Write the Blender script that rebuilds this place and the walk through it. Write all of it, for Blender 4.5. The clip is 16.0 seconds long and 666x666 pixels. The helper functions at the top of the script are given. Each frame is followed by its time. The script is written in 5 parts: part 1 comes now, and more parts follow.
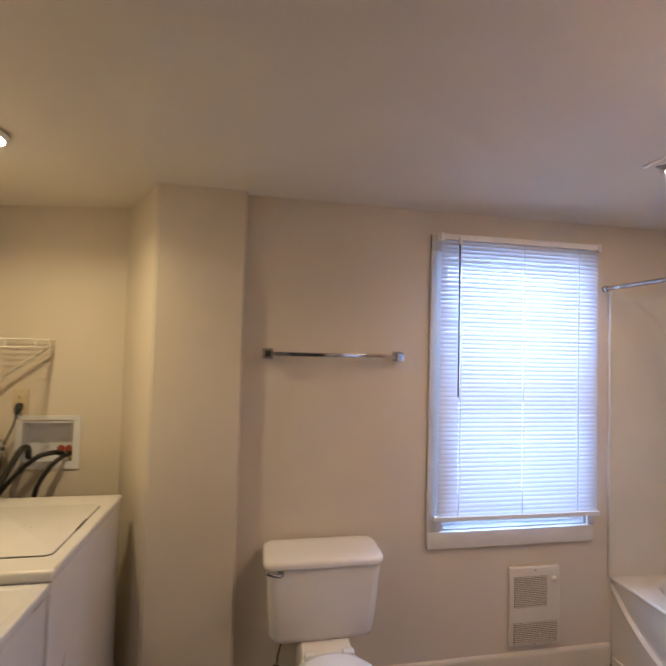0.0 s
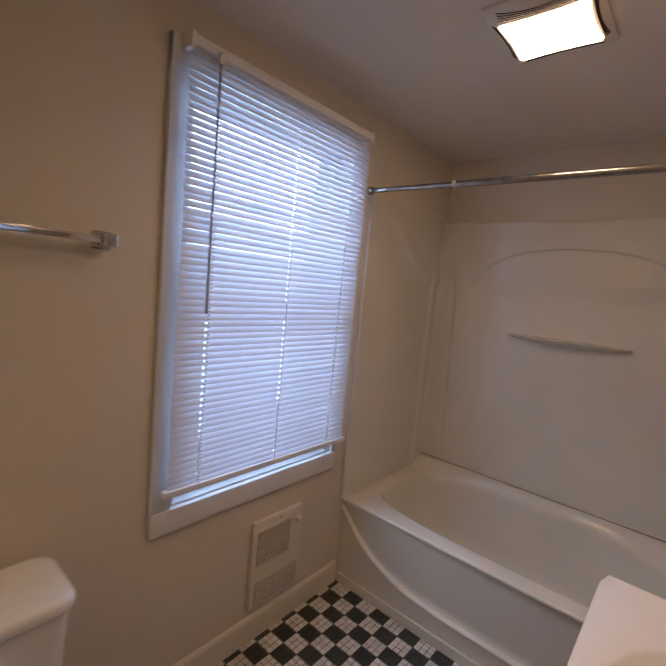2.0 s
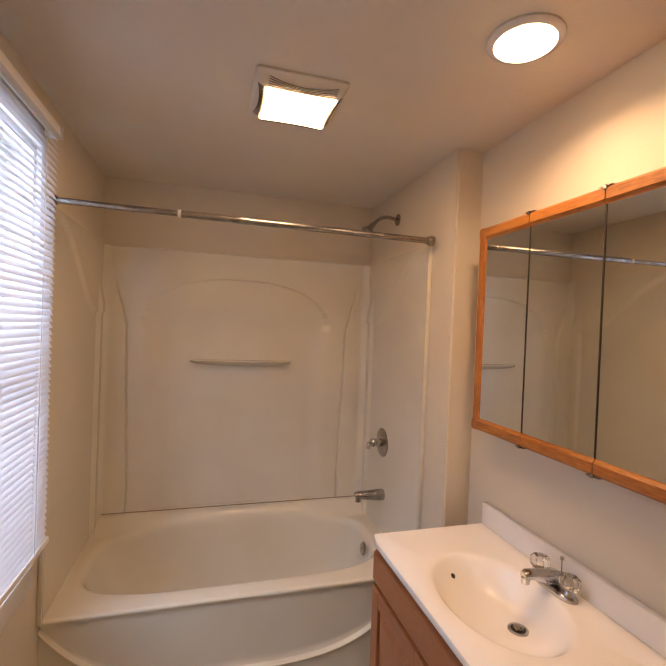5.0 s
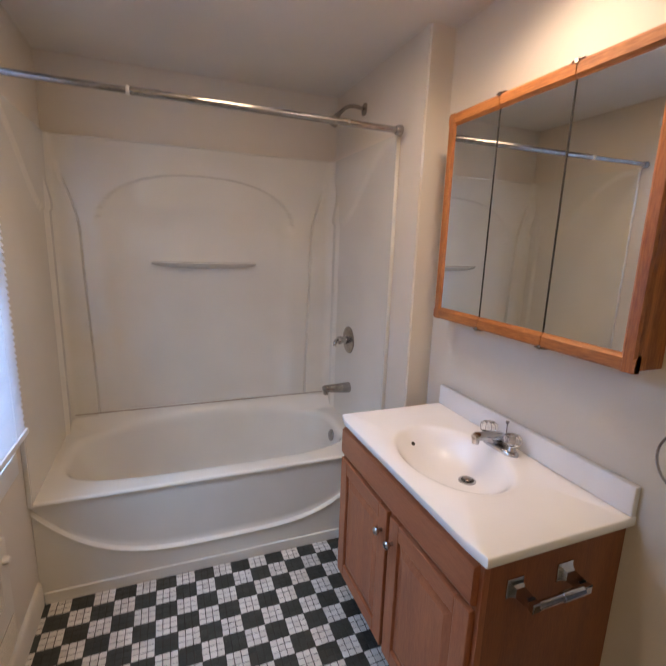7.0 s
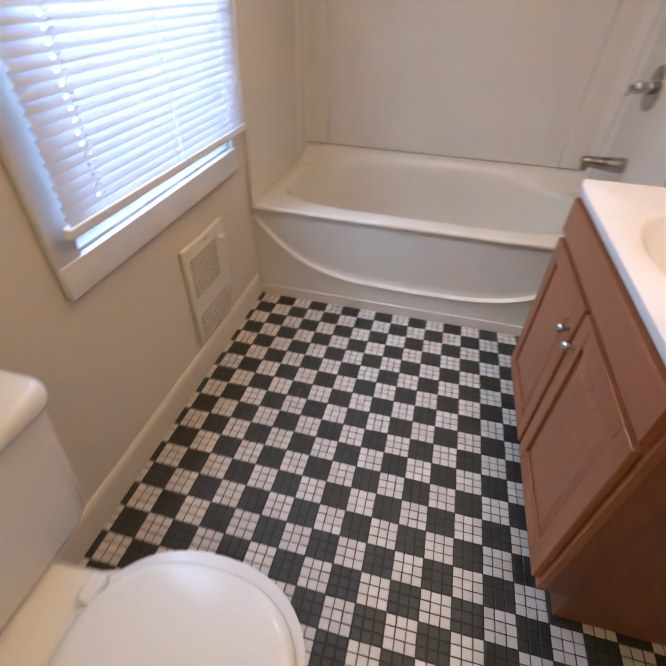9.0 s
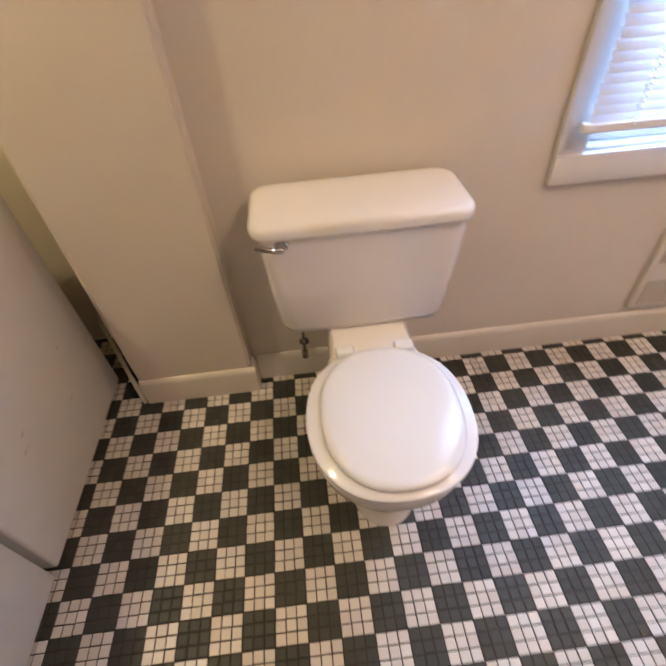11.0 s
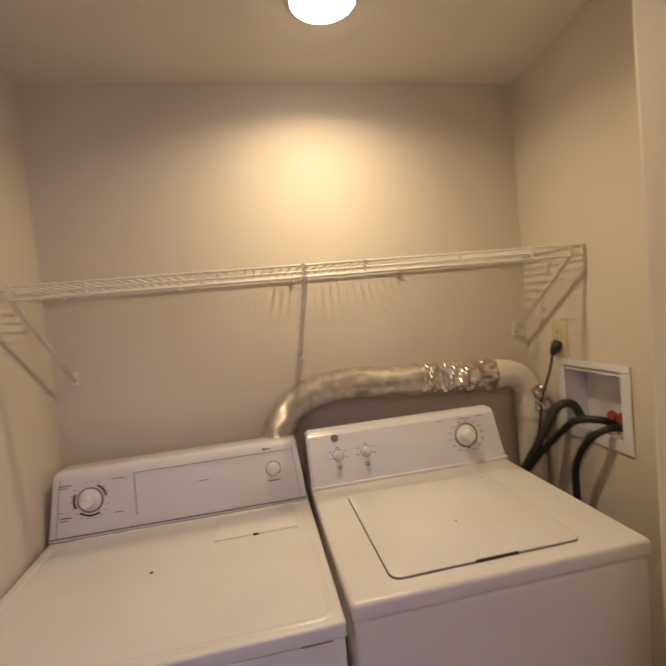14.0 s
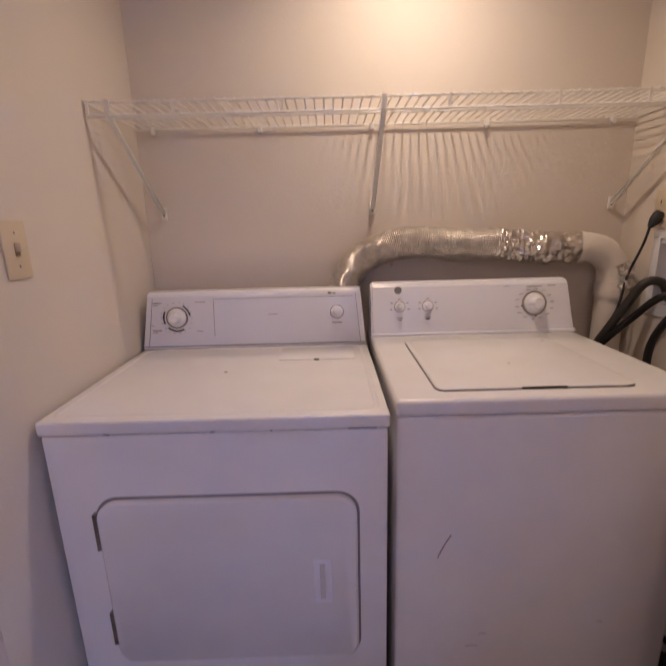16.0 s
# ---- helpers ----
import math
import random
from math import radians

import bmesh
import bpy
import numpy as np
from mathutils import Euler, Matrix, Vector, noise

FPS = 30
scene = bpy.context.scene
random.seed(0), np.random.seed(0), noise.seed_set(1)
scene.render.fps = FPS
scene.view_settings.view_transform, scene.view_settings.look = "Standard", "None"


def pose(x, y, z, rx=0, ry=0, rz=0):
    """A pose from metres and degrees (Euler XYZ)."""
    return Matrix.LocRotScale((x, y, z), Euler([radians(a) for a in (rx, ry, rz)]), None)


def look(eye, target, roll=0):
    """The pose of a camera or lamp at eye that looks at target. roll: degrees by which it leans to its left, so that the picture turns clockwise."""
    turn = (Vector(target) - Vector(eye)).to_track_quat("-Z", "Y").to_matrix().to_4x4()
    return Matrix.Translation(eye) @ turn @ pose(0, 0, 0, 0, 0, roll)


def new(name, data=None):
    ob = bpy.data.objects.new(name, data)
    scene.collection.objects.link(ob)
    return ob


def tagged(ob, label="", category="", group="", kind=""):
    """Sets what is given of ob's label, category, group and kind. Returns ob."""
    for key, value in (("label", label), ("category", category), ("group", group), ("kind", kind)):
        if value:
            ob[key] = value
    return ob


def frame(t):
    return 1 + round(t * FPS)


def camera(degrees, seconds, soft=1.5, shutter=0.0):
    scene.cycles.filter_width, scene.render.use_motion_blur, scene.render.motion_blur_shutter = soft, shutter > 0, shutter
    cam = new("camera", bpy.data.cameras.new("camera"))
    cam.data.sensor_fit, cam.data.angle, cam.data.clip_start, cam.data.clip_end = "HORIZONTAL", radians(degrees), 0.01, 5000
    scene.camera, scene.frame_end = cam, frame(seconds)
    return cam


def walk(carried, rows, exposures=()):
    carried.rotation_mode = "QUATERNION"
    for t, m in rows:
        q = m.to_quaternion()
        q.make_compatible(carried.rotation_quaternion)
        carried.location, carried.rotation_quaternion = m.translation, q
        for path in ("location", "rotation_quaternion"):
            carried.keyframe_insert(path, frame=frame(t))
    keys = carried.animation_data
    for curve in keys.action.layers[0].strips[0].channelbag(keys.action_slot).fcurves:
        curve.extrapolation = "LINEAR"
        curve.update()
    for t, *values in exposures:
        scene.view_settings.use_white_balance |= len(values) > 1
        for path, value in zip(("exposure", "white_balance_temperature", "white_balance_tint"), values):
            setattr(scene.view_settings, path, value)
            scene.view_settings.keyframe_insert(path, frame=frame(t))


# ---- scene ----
cam = camera(75.8, 16.0, shutter=0.4)

PATH = [
    (0, (0.076, -2.008, 1.62), (0.422, -0.04, 1.689), 1.5),
    (0.5, (0.147, -1.784, 1.586), (0.731, 0.128, 1.525), 1.7),
    (1, (0.16, -1.601, 1.549), (1.085, 0.167, 1.41), 3.1),
    (1.5, (0.175, -1.432, 1.525), (1.373, 0.15, 1.272), 4.4),
    (2, (0.273, -1.254, 1.527), (1.788, 0.032, 1.303), 5.5),
    (2.5, (0.326, -1.103, 1.535), (2.038, -0.088, 1.331), 5.3),
    (3, (0.277, -0.933, 1.555), (2.164, -0.287, 1.397), 5.1),
    (3.5, (0.291, -0.789, 1.551), (2.256, -0.436, 1.438), 4.8),
    (4, (0.291, -0.677, 1.561), (2.286, -0.787, 1.493), 3.2),
    (4.5, (0.228, -0.57, 1.602), (2.164, -1.073, 1.562), 2.7),
    (4.7, (0.205, -0.567, 1.587), (2.132, -1.105, 1.569), 2.5),
    (6.8, (0.151, -0.537, 1.509), (1.984, -1.264, 1.174), 1.2),
    (7, (0.155, -0.536, 1.478), (1.979, -1.25, 1.073), 1.9),
    (7.5, (0.167, -0.547, 1.418), (1.974, -1.219, 0.887), 2.0),
    (8, (0.181, -0.554, 1.355), (1.948, -1.112, 0.603), 1.5),
    (8.2, (0.218, -0.579, 1.324), (1.961, -1.0, 0.439), 0.6),
    (10.3, (0.313, -1.052, 1.199), (0.806, 0.07, -0.381), 2.6),
    (10.5, (0.3, -1.065, 1.202), (0.669, 0.15, -0.343), 0.2),
    (11, (0.254, -1.053, 1.217), (0.326, 0.37, -0.187), -4.6),
    (11.5, (0.207, -0.948, 1.243), (0.04, 0.641, 0.04), -5.1),
    (12, (0.163, -0.802, 1.278), (-0.281, 0.847, 0.237), -7.7),
    (12.5, (0.187, -0.698, 1.32), (-0.719, 0.867, 0.466), -8.9),
    (13, (0.182, -0.625, 1.35), (-1.343, 0.519, 0.746), -10.1),
    (13.5, (0.196, -0.738, 1.444), (-1.624, 0.019, 1.11), -9.6),
    (14, (0.259, -0.728, 1.493), (-1.705, -0.366, 1.384), -5.4),
    (14.5, (0.294, -0.727, 1.507), (-1.702, -0.625, 1.428), -2.8),
    (15, (0.308, -0.72, 1.464), (-1.687, -0.692, 1.321), -1.8),
    (15.5, (0.32, -0.728, 1.38), (-1.662, -0.715, 1.113), -1.7),
    (16, (0.319, -0.732, 1.289), (-1.623, -0.724, 0.813), -1.5),
]
EXPOSURES = [
    (0.0, 0.56, 6000, 12), (1.0, -0.14, 6500, 21), (2.0, -0.34, 6800, 13), (3.0, -0.34, 7800, 15), (3.5, -0.36, 8400, 17), (4.0, -0.20, 8850, 19), (4.5, 0.22, 9300, 18), (5.8, 0.3, 7800, 10), (7.0, 0.4, 6000, 6),
    (8.0, 0.52, 6900, 7), (9.3, 0.8, 6300, 8), (10.5, 1.2, 6100, 12), (11.5, 1.1, 6100, 10), (12.5, 0.85, 5850, 11), (13.5, 0.57, 5850, 17), (14.3, 0.34, 5650, 23), (15.0, 0.28, 5500, 27), (16.0, 0.42, 5200, 35)]
walk(cam, [(t, look(eye, target, roll)) for t, eye, target, roll in PATH], EXPOSURES)

WIN_W, FAN_E, VANITY_E, LAUNDRY_E = 29.0, 30.0, 14.0, 13.0
VANITY_W, LAUNDRY_W = 4.3, 4.5
OX, OY = -0.164, -0.517

# ---- light ----
world = bpy.data.worlds.new("world")
scene.world = world
world.use_nodes = True
wn = world.node_tree
sky = wn.nodes.new("ShaderNodeTexSky")
sky.sky_type = "NISHITA"
sky.sun_disc = False
sky.sun_elevation, sky.sun_rotation = radians(35), radians(200)
wn.links.new(sky.outputs["Color"], wn.nodes["Background"].inputs["Color"])
wn.nodes["Background"].inputs["Strength"].default_value = 0.15

sun = new("sun", bpy.data.lights.new("sun", "SUN"))
sun.data.energy, sun.data.angle, sun.data.color = 1.0, radians(12), (1.0, 0.96, 0.9)
sun.matrix_world = look((0, -6, 5), (0, 0, 0))

window_light = new("window_light", bpy.data.lights.new("window_light", "AREA"))
window_light.data.shape = "RECTANGLE"
window_light.data.size, window_light.data.size_y = 0.80, 1.36
window_light.data.energy, window_light.data.color = WIN_W, (0.42, 0.63, 1.0)
window_light.matrix_world = look((1.39, 0.30, 1.46), (1.39, -1.0, 1.30))

for name, x, y, power, colour in (("vanity_lamp", 1.117, -1.312, VANITY_W, (1.0, 0.70, 0.49)), ("laundry_lamp", -0.850, -0.470, LAUNDRY_W, (1.0, 0.755, 0.36))):
    lamp = new(name, bpy.data.lights.new(name, "AREA"))
    lamp.data.shape, lamp.data.size = "DISK", 0.15 if x > 0 else 0.07
    lamp.data.energy, lamp.data.color = power, colour
    lamp.data.spread = radians(150 if x > 0 else 155)
    lamp.location = (x, y, 2.286 if x > 0 else 2.255)

# ---- materials ----


def shader(name, colour, rough=0.5, metal=0.0, **more):
    m = bpy.data.materials.new(name)
    m.use_nodes = True
    b = m.node_tree.nodes["Principled BSDF"]
    b.inputs["Base Color"].default_value = (*colour, 1)
    b.inputs["Roughness"].default_value = rough
    b.inputs["Metallic"].default_value = metal
    for key, value in more.items():
        b.inputs[key.replace("_", " ")].default_value = value
    return m


def texture(m, scale, low, high, stretch=(1, 1, 1), detail=4.0, bump=0.0, bump_scale=None, rough=None, fine=None):
    """Mottles a material between two colours by noise, with an optional finer bump and roughness range."""
    t = m.node_tree
    b = t.nodes["Principled BSDF"]
    co = t.nodes.new("ShaderNodeTexCoord")
    mp = t.nodes.new("ShaderNodeMapping")
    mp.inputs["Scale"].default_value = stretch
    t.links.new(co.outputs["Object"], mp.inputs["Vector"])
    n = t.nodes.new("ShaderNodeTexNoise")
    n.inputs["Scale"].default_value = scale
    n.inputs["Detail"].default_value = detail
    t.links.new(mp.outputs["Vector"], n.inputs["Vector"])
    r = t.nodes.new("ShaderNodeValToRGB")
    r.color_ramp.elements[0].position, r.color_ramp.elements[1].position = 0.3, 0.7
    r.color_ramp.elements[0].color, r.color_ramp.elements[1].color = (*low, 1), (*high, 1)
    t.links.new(n.outputs["Fac"], r.inputs["Fac"])
    t.links.new(r.outputs["Color"], b.inputs["Base Color"])
    if rough:
        g = t.nodes.new("ShaderNodeMapRange")
        g.inputs["To Min"].default_value, g.inputs["To Max"].default_value = rough
        t.links.new(n.outputs["Fac"], g.inputs["Value"])
        t.links.new(g.outputs["Result"], b.inputs["Roughness"])
    if bump:
        f = t.nodes.new("ShaderNodeTexNoise")
        f.inputs["Scale"].default_value = bump_scale or scale * 8
        f.inputs["Detail"].default_value = 3.0
        t.links.new(mp.outputs["Vector"], f.inputs["Vector"])
        k = t.nodes.new("ShaderNodeBump")
        k.inputs["Strength"].default_value = bump
        k.inputs["Distance"].default_value = 0.002
        t.links.new(f.outputs["Fac"], k.inputs["Height"])
        t.links.new(k.outputs["Normal"], b.inputs["Normal"])
    return m


def wood(name, low, high, along, rough=(0.3, 0.45)):
    """Oak: long fibres and cathedral bands along one axis."""
    m = shader(name, low)
    t = m.node_tree
    b = t.nodes["Principled BSDF"]
    co = t.nodes.new("ShaderNodeTexCoord")
    mp = t.nodes.new("ShaderNodeMapping")
    mp.inputs["Scale"].default_value = [0.12 if a == along else 1.0 for a in "xyz"]
    t.links.new(co.outputs["Object"], mp.inputs["Vector"])
    big = t.nodes.new("ShaderNodeTexNoise")
    big.inputs["Scale"].default_value, big.inputs["Detail"].default_value = 26.0, 3.0
    big.inputs["Distortion"].default_value = 0.6
    small = t.nodes.new("ShaderNodeTexNoise")
    small.inputs["Scale"].default_value, small.inputs["Detail"].default_value = 240.0, 2.0
    for n in (big, small):
        t.links.new(mp.outputs["Vector"], n.inputs["Vector"])
    mix = t.nodes.new("ShaderNodeMath")
    mix.operation = "MULTIPLY_ADD"
    mix.inputs[1].default_value = 0.45
    t.links.new(small.outputs["Fac"], mix.inputs[0])
    half = t.nodes.new("ShaderNodeMath")
    half.operation = "MULTIPLY"
    half.inputs[1].default_value = 0.55
    t.links.new(big.outputs["Fac"], half.inputs[0])
    t.links.new(half.outputs[0], mix.inputs[2])
    r = t.nodes.new("ShaderNodeValToRGB")
    r.color_ramp.elements[0].position, r.color_ramp.elements[1].position = 0.36, 0.62
    r.color_ramp.elements[0].color, r.color_ramp.elements[1].color = (*low, 1), (*high, 1)
    t.links.new(mix.outputs[0], r.inputs["Fac"])
    t.links.new(r.outputs["Color"], b.inputs["Base Color"])
    g = t.nodes.new("ShaderNodeMapRange")
    g.inputs["To Min"].default_value, g.inputs["To Max"].default_value = rough
    t.links.new(big.outputs["Fac"], g.inputs["Value"])
    t.links.new(g.outputs["Result"], b.inputs["Roughness"])
    k = t.nodes.new("ShaderNodeBump")
    k.inputs["Strength"].default_value, k.inputs["Distance"].default_value = 0.25, 0.001
    t.links.new(mix.outputs[0], k.inputs["Height"])
    t.links.new(k.outputs["Normal"], b.inputs["Normal"])
    return m


def glow(name, colour, strength):
    m = bpy.data.materials.new(name)
    m.use_nodes = True
    t = m.node_tree
    t.nodes.remove(t.nodes["Principled BSDF"])
    e = t.nodes.new("ShaderNodeEmission")
    e.inputs["Color"].default_value, e.inputs["Strength"].default_value = (*colour, 1), strength
    t.links.new(e.outputs[0], t.nodes["Material Output"].inputs["Surface"])
    return m


WALL = texture(shader("wall_paint", (0.7, 0.63, 0.53), 0.75), 1.7, (0.66, 0.59, 0.50), (0.70, 0.63, 0.54), bump=0.25, bump_scale=90, rough=(0.62, 0.8))
CEIL = texture(shader("ceiling_paint", (0.72, 0.67, 0.6), 0.85), 2.0, (0.70, 0.65, 0.58), (0.75, 0.70, 0.63), bump=0.35, bump_scale=120)
TRIM = texture(shader("trim_paint", (0.72, 0.66, 0.57), 0.4), 3.0, (0.67, 0.61, 0.52), (0.73, 0.67, 0.58), bump=0.15, bump_scale=60, rough=(0.3, 0.5))
DOOR = texture(shader("door_paint", (0.72, 0.69, 0.66), 0.4), 3.0, (0.68, 0.65, 0.61), (0.74, 0.71, 0.67), bump=0.15, bump_scale=60)
CASING = texture(shader("casing_paint", (0.74, 0.72, 0.70), 0.4), 5.0, (0.68, 0.66, 0.64), (0.76, 0.74, 0.72), bump=0.2, bump_scale=70, rough=(0.3, 0.5))
ACRYLIC = texture(shader("acrylic", (0.78, 0.74, 0.70), 0.14), 2.2, (0.675, 0.635, 0.560), (0.725, 0.685, 0.615), bump=0.04, bump_scale=14, rough=(0.09, 0.18))
CERAMIC = texture(shader("ceramic", (0.8, 0.77, 0.75), 0.07), 4.0, (0.78, 0.75, 0.73), (0.81, 0.78, 0.76), rough=(0.05, 0.10))
FAN_COVER = texture(shader("fan_cover_plastic", (0.74, 0.68, 0.60), 0.45), 6.0, (0.70, 0.64, 0.56), (0.76, 0.70, 0.62), rough=(0.4, 0.55))
SEAT = shader("seat_plastic", (0.75, 0.76, 0.78), 0.12)
MARBLE = texture(shader("cultured_marble", (0.82, 0.79, 0.79), 0.1), 3.5, (0.79, 0.76, 0.76), (0.84, 0.82, 0.82), rough=(0.12, 0.20))
ENAMEL = texture(shader("enamel", (0.75, 0.735, 0.725), 0.27), 9.0, (0.72, 0.705, 0.695), (0.75, 0.735, 0.725), detail=1.0)
CONSOLE = texture(shader("console_plastic", (0.76, 0.76, 0.80), 0.2), 3.0, (0.73, 0.73, 0.77), (0.78, 0.78, 0.82), rough=(0.14, 0.26))
CHROME = texture(shader("chrome", (0.58, 0.58, 0.60), 0.08, 1.0), 30.0, (0.44, 0.44, 0.46), (0.60, 0.60, 0.62), rough=(0.04, 0.12))
NICKEL = texture(shader("dull_chrome", (0.4, 0.38, 0.36), 0.25, 1.0), 30.0, (0.28, 0.26, 0.25), (0.46, 0.43, 0.41), rough=(0.18, 0.32))
BRASS = texture(shader("brass", (0.75, 0.52, 0.22), 0.15, 1.0), 30.0, (0.62, 0.42, 0.16), (0.80, 0.58, 0.26), rough=(0.1, 0.25))
SLAT = shader("blind_slat", (0.78, 0.78, 0.82), 0.45)
VINYL = shader("blind_plastic", (0.78, 0.78, 0.80), 0.4)
WAND = shader("wand_plastic", (0.30, 0.27, 0.26), 0.15, Transmission_Weight=0.35)
GLASS = shader("clear_glass", (1, 1, 1), 0.0, Transmission_Weight=1.0, IOR=1.45)
ACRYL_CLEAR = shader("clear_acrylic", (0.95, 0.93, 0.90), 0.04, Transmission_Weight=1.0, IOR=1.47)
MIRROR = shader("mirror_glass", (0.82, 0.83, 0.80), 0.01, 1.0)
OAK_X = wood("oak_rail", (0.25, 0.080, 0.020), (0.50, 0.19, 0.050), "x")
OAK_Z = wood("oak_stile", (0.24, 0.076, 0.020), (0.48, 0.18, 0.048), "z")
VAN_X = wood("vanity_rail", (0.29, 0.094, 0.040), (0.39, 0.140, 0.060), "x")
VAN_Z = wood("vanity_stile", (0.29, 0.094, 0.040), (0.40, 0.145, 0.062), "z")
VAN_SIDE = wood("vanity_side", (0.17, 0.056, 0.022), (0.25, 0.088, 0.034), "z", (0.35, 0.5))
BLACK = shader("black_rubber", (0.015, 0.014, 0.015), 0.45)
DARK = shader("dark_gap", (0.03, 0.025, 0.02), 0.8)
GREY_HOSE = shader("grey_hose", (0.045, 0.040, 0.035), 0.5)
DIAL_RING = shader("dial_ring_plastic", (0.34, 0.29, 0.25), 0.4)
IVORY = shader("ivory_plastic", (0.62, 0.52, 0.36), 0.35)
INK = shader("printed_grey", (0.22, 0.21, 0.22), 0.6)
PVC = texture(shader("pvc", (0.75, 0.70, 0.62), 0.35), 8.0, (0.70, 0.64, 0.55), (0.78, 0.73, 0.66))
FOIL = texture(shader("foil", (0.5, 0.46, 0.42), 0.4, 0.9), 40.0, (0.50, 0.46, 0.41), (0.74, 0.70, 0.64), bump=0.35, bump_scale=70, rough=(0.34, 0.5))
FOIL_TAPE = texture(shader("foil_tape", (0.74, 0.70, 0.65), 0.2, 1.0), 24.0, (0.55, 0.50, 0.45), (0.80, 0.76, 0.71), rough=(0.24, 0.38))
WIRE = shader("vinyl_wire", (0.80, 0.77, 0.70), 0.3)
GRILLE = shader("heater_grille", (0.26, 0.215, 0.17), 0.5)
HEATER = texture(shader("heater_enamel", (0.72, 0.66, 0.57), 0.4), 6.0, (0.68, 0.62, 0.53), (0.74, 0.68, 0.59), rough=(0.35, 0.5))
RED = shader("red_handle", (0.25, 0.04, 0.03), 0.4)
SCRATCH = shader("scuff", (0.25, 0.23, 0.25), 0.6)
GROUND = texture(shader("grass_ground", (0.08, 0.11, 0.05), 0.9), 2.0, (0.05, 0.08, 0.03), (0.10, 0.13, 0.06))
HALL = texture(shader("hall_floor", (0.2, 0.12, 0.07), 0.5), 6.0, (0.16, 0.10, 0.06), (0.22, 0.14, 0.08))
GLOW_FAN = glow("fan_lens_light", (1.0, 0.68, 0.43), FAN_E)
GLOW_ROUND = glow("vanity_lamp_light", (1.0, 0.78, 0.58), VANITY_E)
GLOW_LAUNDRY = glow("laundry_lamp_light", (1.0, 0.84, 0.55), LAUNDRY_E)


def tile_material(name, low, high, rough):
    m = shader(name, low, 0.3)
    t = m.node_tree
    b = t.nodes["Principled BSDF"]
    info = t.nodes.new("ShaderNodeObjectInfo")
    isl = t.nodes.new("ShaderNodeNewGeometry")
    add = t.nodes.new("ShaderNodeMath")
    add.operation = "ADD"
    t.links.new(info.outputs["Random"], add.inputs[0])
    t.links.new(isl.outputs["Random Per Island"], add.inputs[1])
    fr = t.nodes.new("ShaderNodeMath")
    fr.operation = "FRACT"
    t.links.new(add.outputs[0], fr.inputs[0])
    co = t.nodes.new("ShaderNodeNewGeometry")
    n = t.nodes.new("ShaderNodeTexNoise")
    n.inputs["Scale"].default_value, n.inputs["Detail"].default_value = 9.0, 5.0
    t.links.new(co.outputs["Position"], n.inputs["Vector"])
    mx = t.nodes.new("ShaderNodeMath")
    mx.operation = "MULTIPLY_ADD"
    mx.inputs[1].default_value = 0.5
    hf = t.nodes.new("ShaderNodeMath")
    hf.operation = "MULTIPLY"
    hf.inputs[1].default_value = 0.5
    t.links.new(fr.outputs[0], mx.inputs[0])
    t.links.new(n.outputs["Fac"], hf.inputs[0])
    t.links.new(hf.outputs[0], mx.inputs[2])
    r = t.nodes.new("ShaderNodeValToRGB")
    r.color_ramp.elements[0].position, r.color_ramp.elements[1].position = 0.15, 0.85
    r.color_ramp.elements[0].color, r.color_ramp.elements[1].color = (*low, 1), (*high, 1)
    t.links.new(mx.outputs[0], r.inputs["Fac"])
    t.links.new(r.outputs["Color"], b.inputs["Base Color"])
    g = t.nodes.new("ShaderNodeMapRange")
    g.inputs["To Min"].default_value, g.inputs["To Max"].default_value = rough
    t.links.new(n.outputs["Fac"], g.inputs["Value"])
    t.links.new(g.outputs["Result"], b.inputs["Roughness"])
    return m


TILE_W = tile_material("white_tile", (0.56, 0.51, 0.46), (0.72, 0.68, 0.63), (0.3, 0.5))
TILE_B = tile_material("black_tile", (0.026, 0.028, 0.023), (0.042, 0.044, 0.037), (0.42, 0.6))
GROUT = texture(shader("grout", (0.09, 0.07, 0.055), 0.9), 6.0, (0.024, 0.021, 0.017), (0.050, 0.041, 0.032), bump=0.3, bump_scale=200)

tr = SLAT.node_tree
tl = tr.nodes.new("ShaderNodeBsdfTranslucent")
tl.inputs["Color"].default_value = (0.72, 0.75, 0.80, 1)
mxs = tr.nodes.new("ShaderNodeMixShader")
mxs.inputs[0].default_value = 0.30
tr.links.new(tr.nodes["Principled BSDF"].outputs[0], mxs.inputs[1])
tr.links.new(tl.outputs[0], mxs.inputs[2])
tr.links.new(mxs.outputs[0], tr.nodes["Material Output"].inputs["Surface"])

# ---- building helpers ----
BASES = {}


def thing(name, x, y, z, label, category, group=""):
    ob = new(name)
    ob.empty_display_size = 0.05
    ob.location = (x, y, z)
    BASES[ob.name] = Matrix.Translation((x, y, z))
    return tagged(ob, label, category, group)


def part(name, bm, material, parent=None, label="", smooth=None, kind="", category=""):
    """Links a bmesh, whose places are the world's, as one mesh object under a thing or a part."""
    me = bpy.data.meshes.new(name)
    bmesh.ops.recalc_face_normals(bm, faces=bm.faces)
    if smooth is not None:
        for f in bm.faces:
            f.smooth = True
        for e in bm.edges:
            if len(e.link_faces) == 2 and e.calc_face_angle(0) > radians(smooth):
                e.smooth = False
    bm.to_mesh(me)
    bm.free()
    me.materials.append(material)
    ob = new(name, me)
    if parent is not None:
        ob.parent = parent
        if parent.name in BASES:
            ob.matrix_parent_inverse = BASES[parent.name].inverted()
    return tagged(ob, label, category, "", kind)


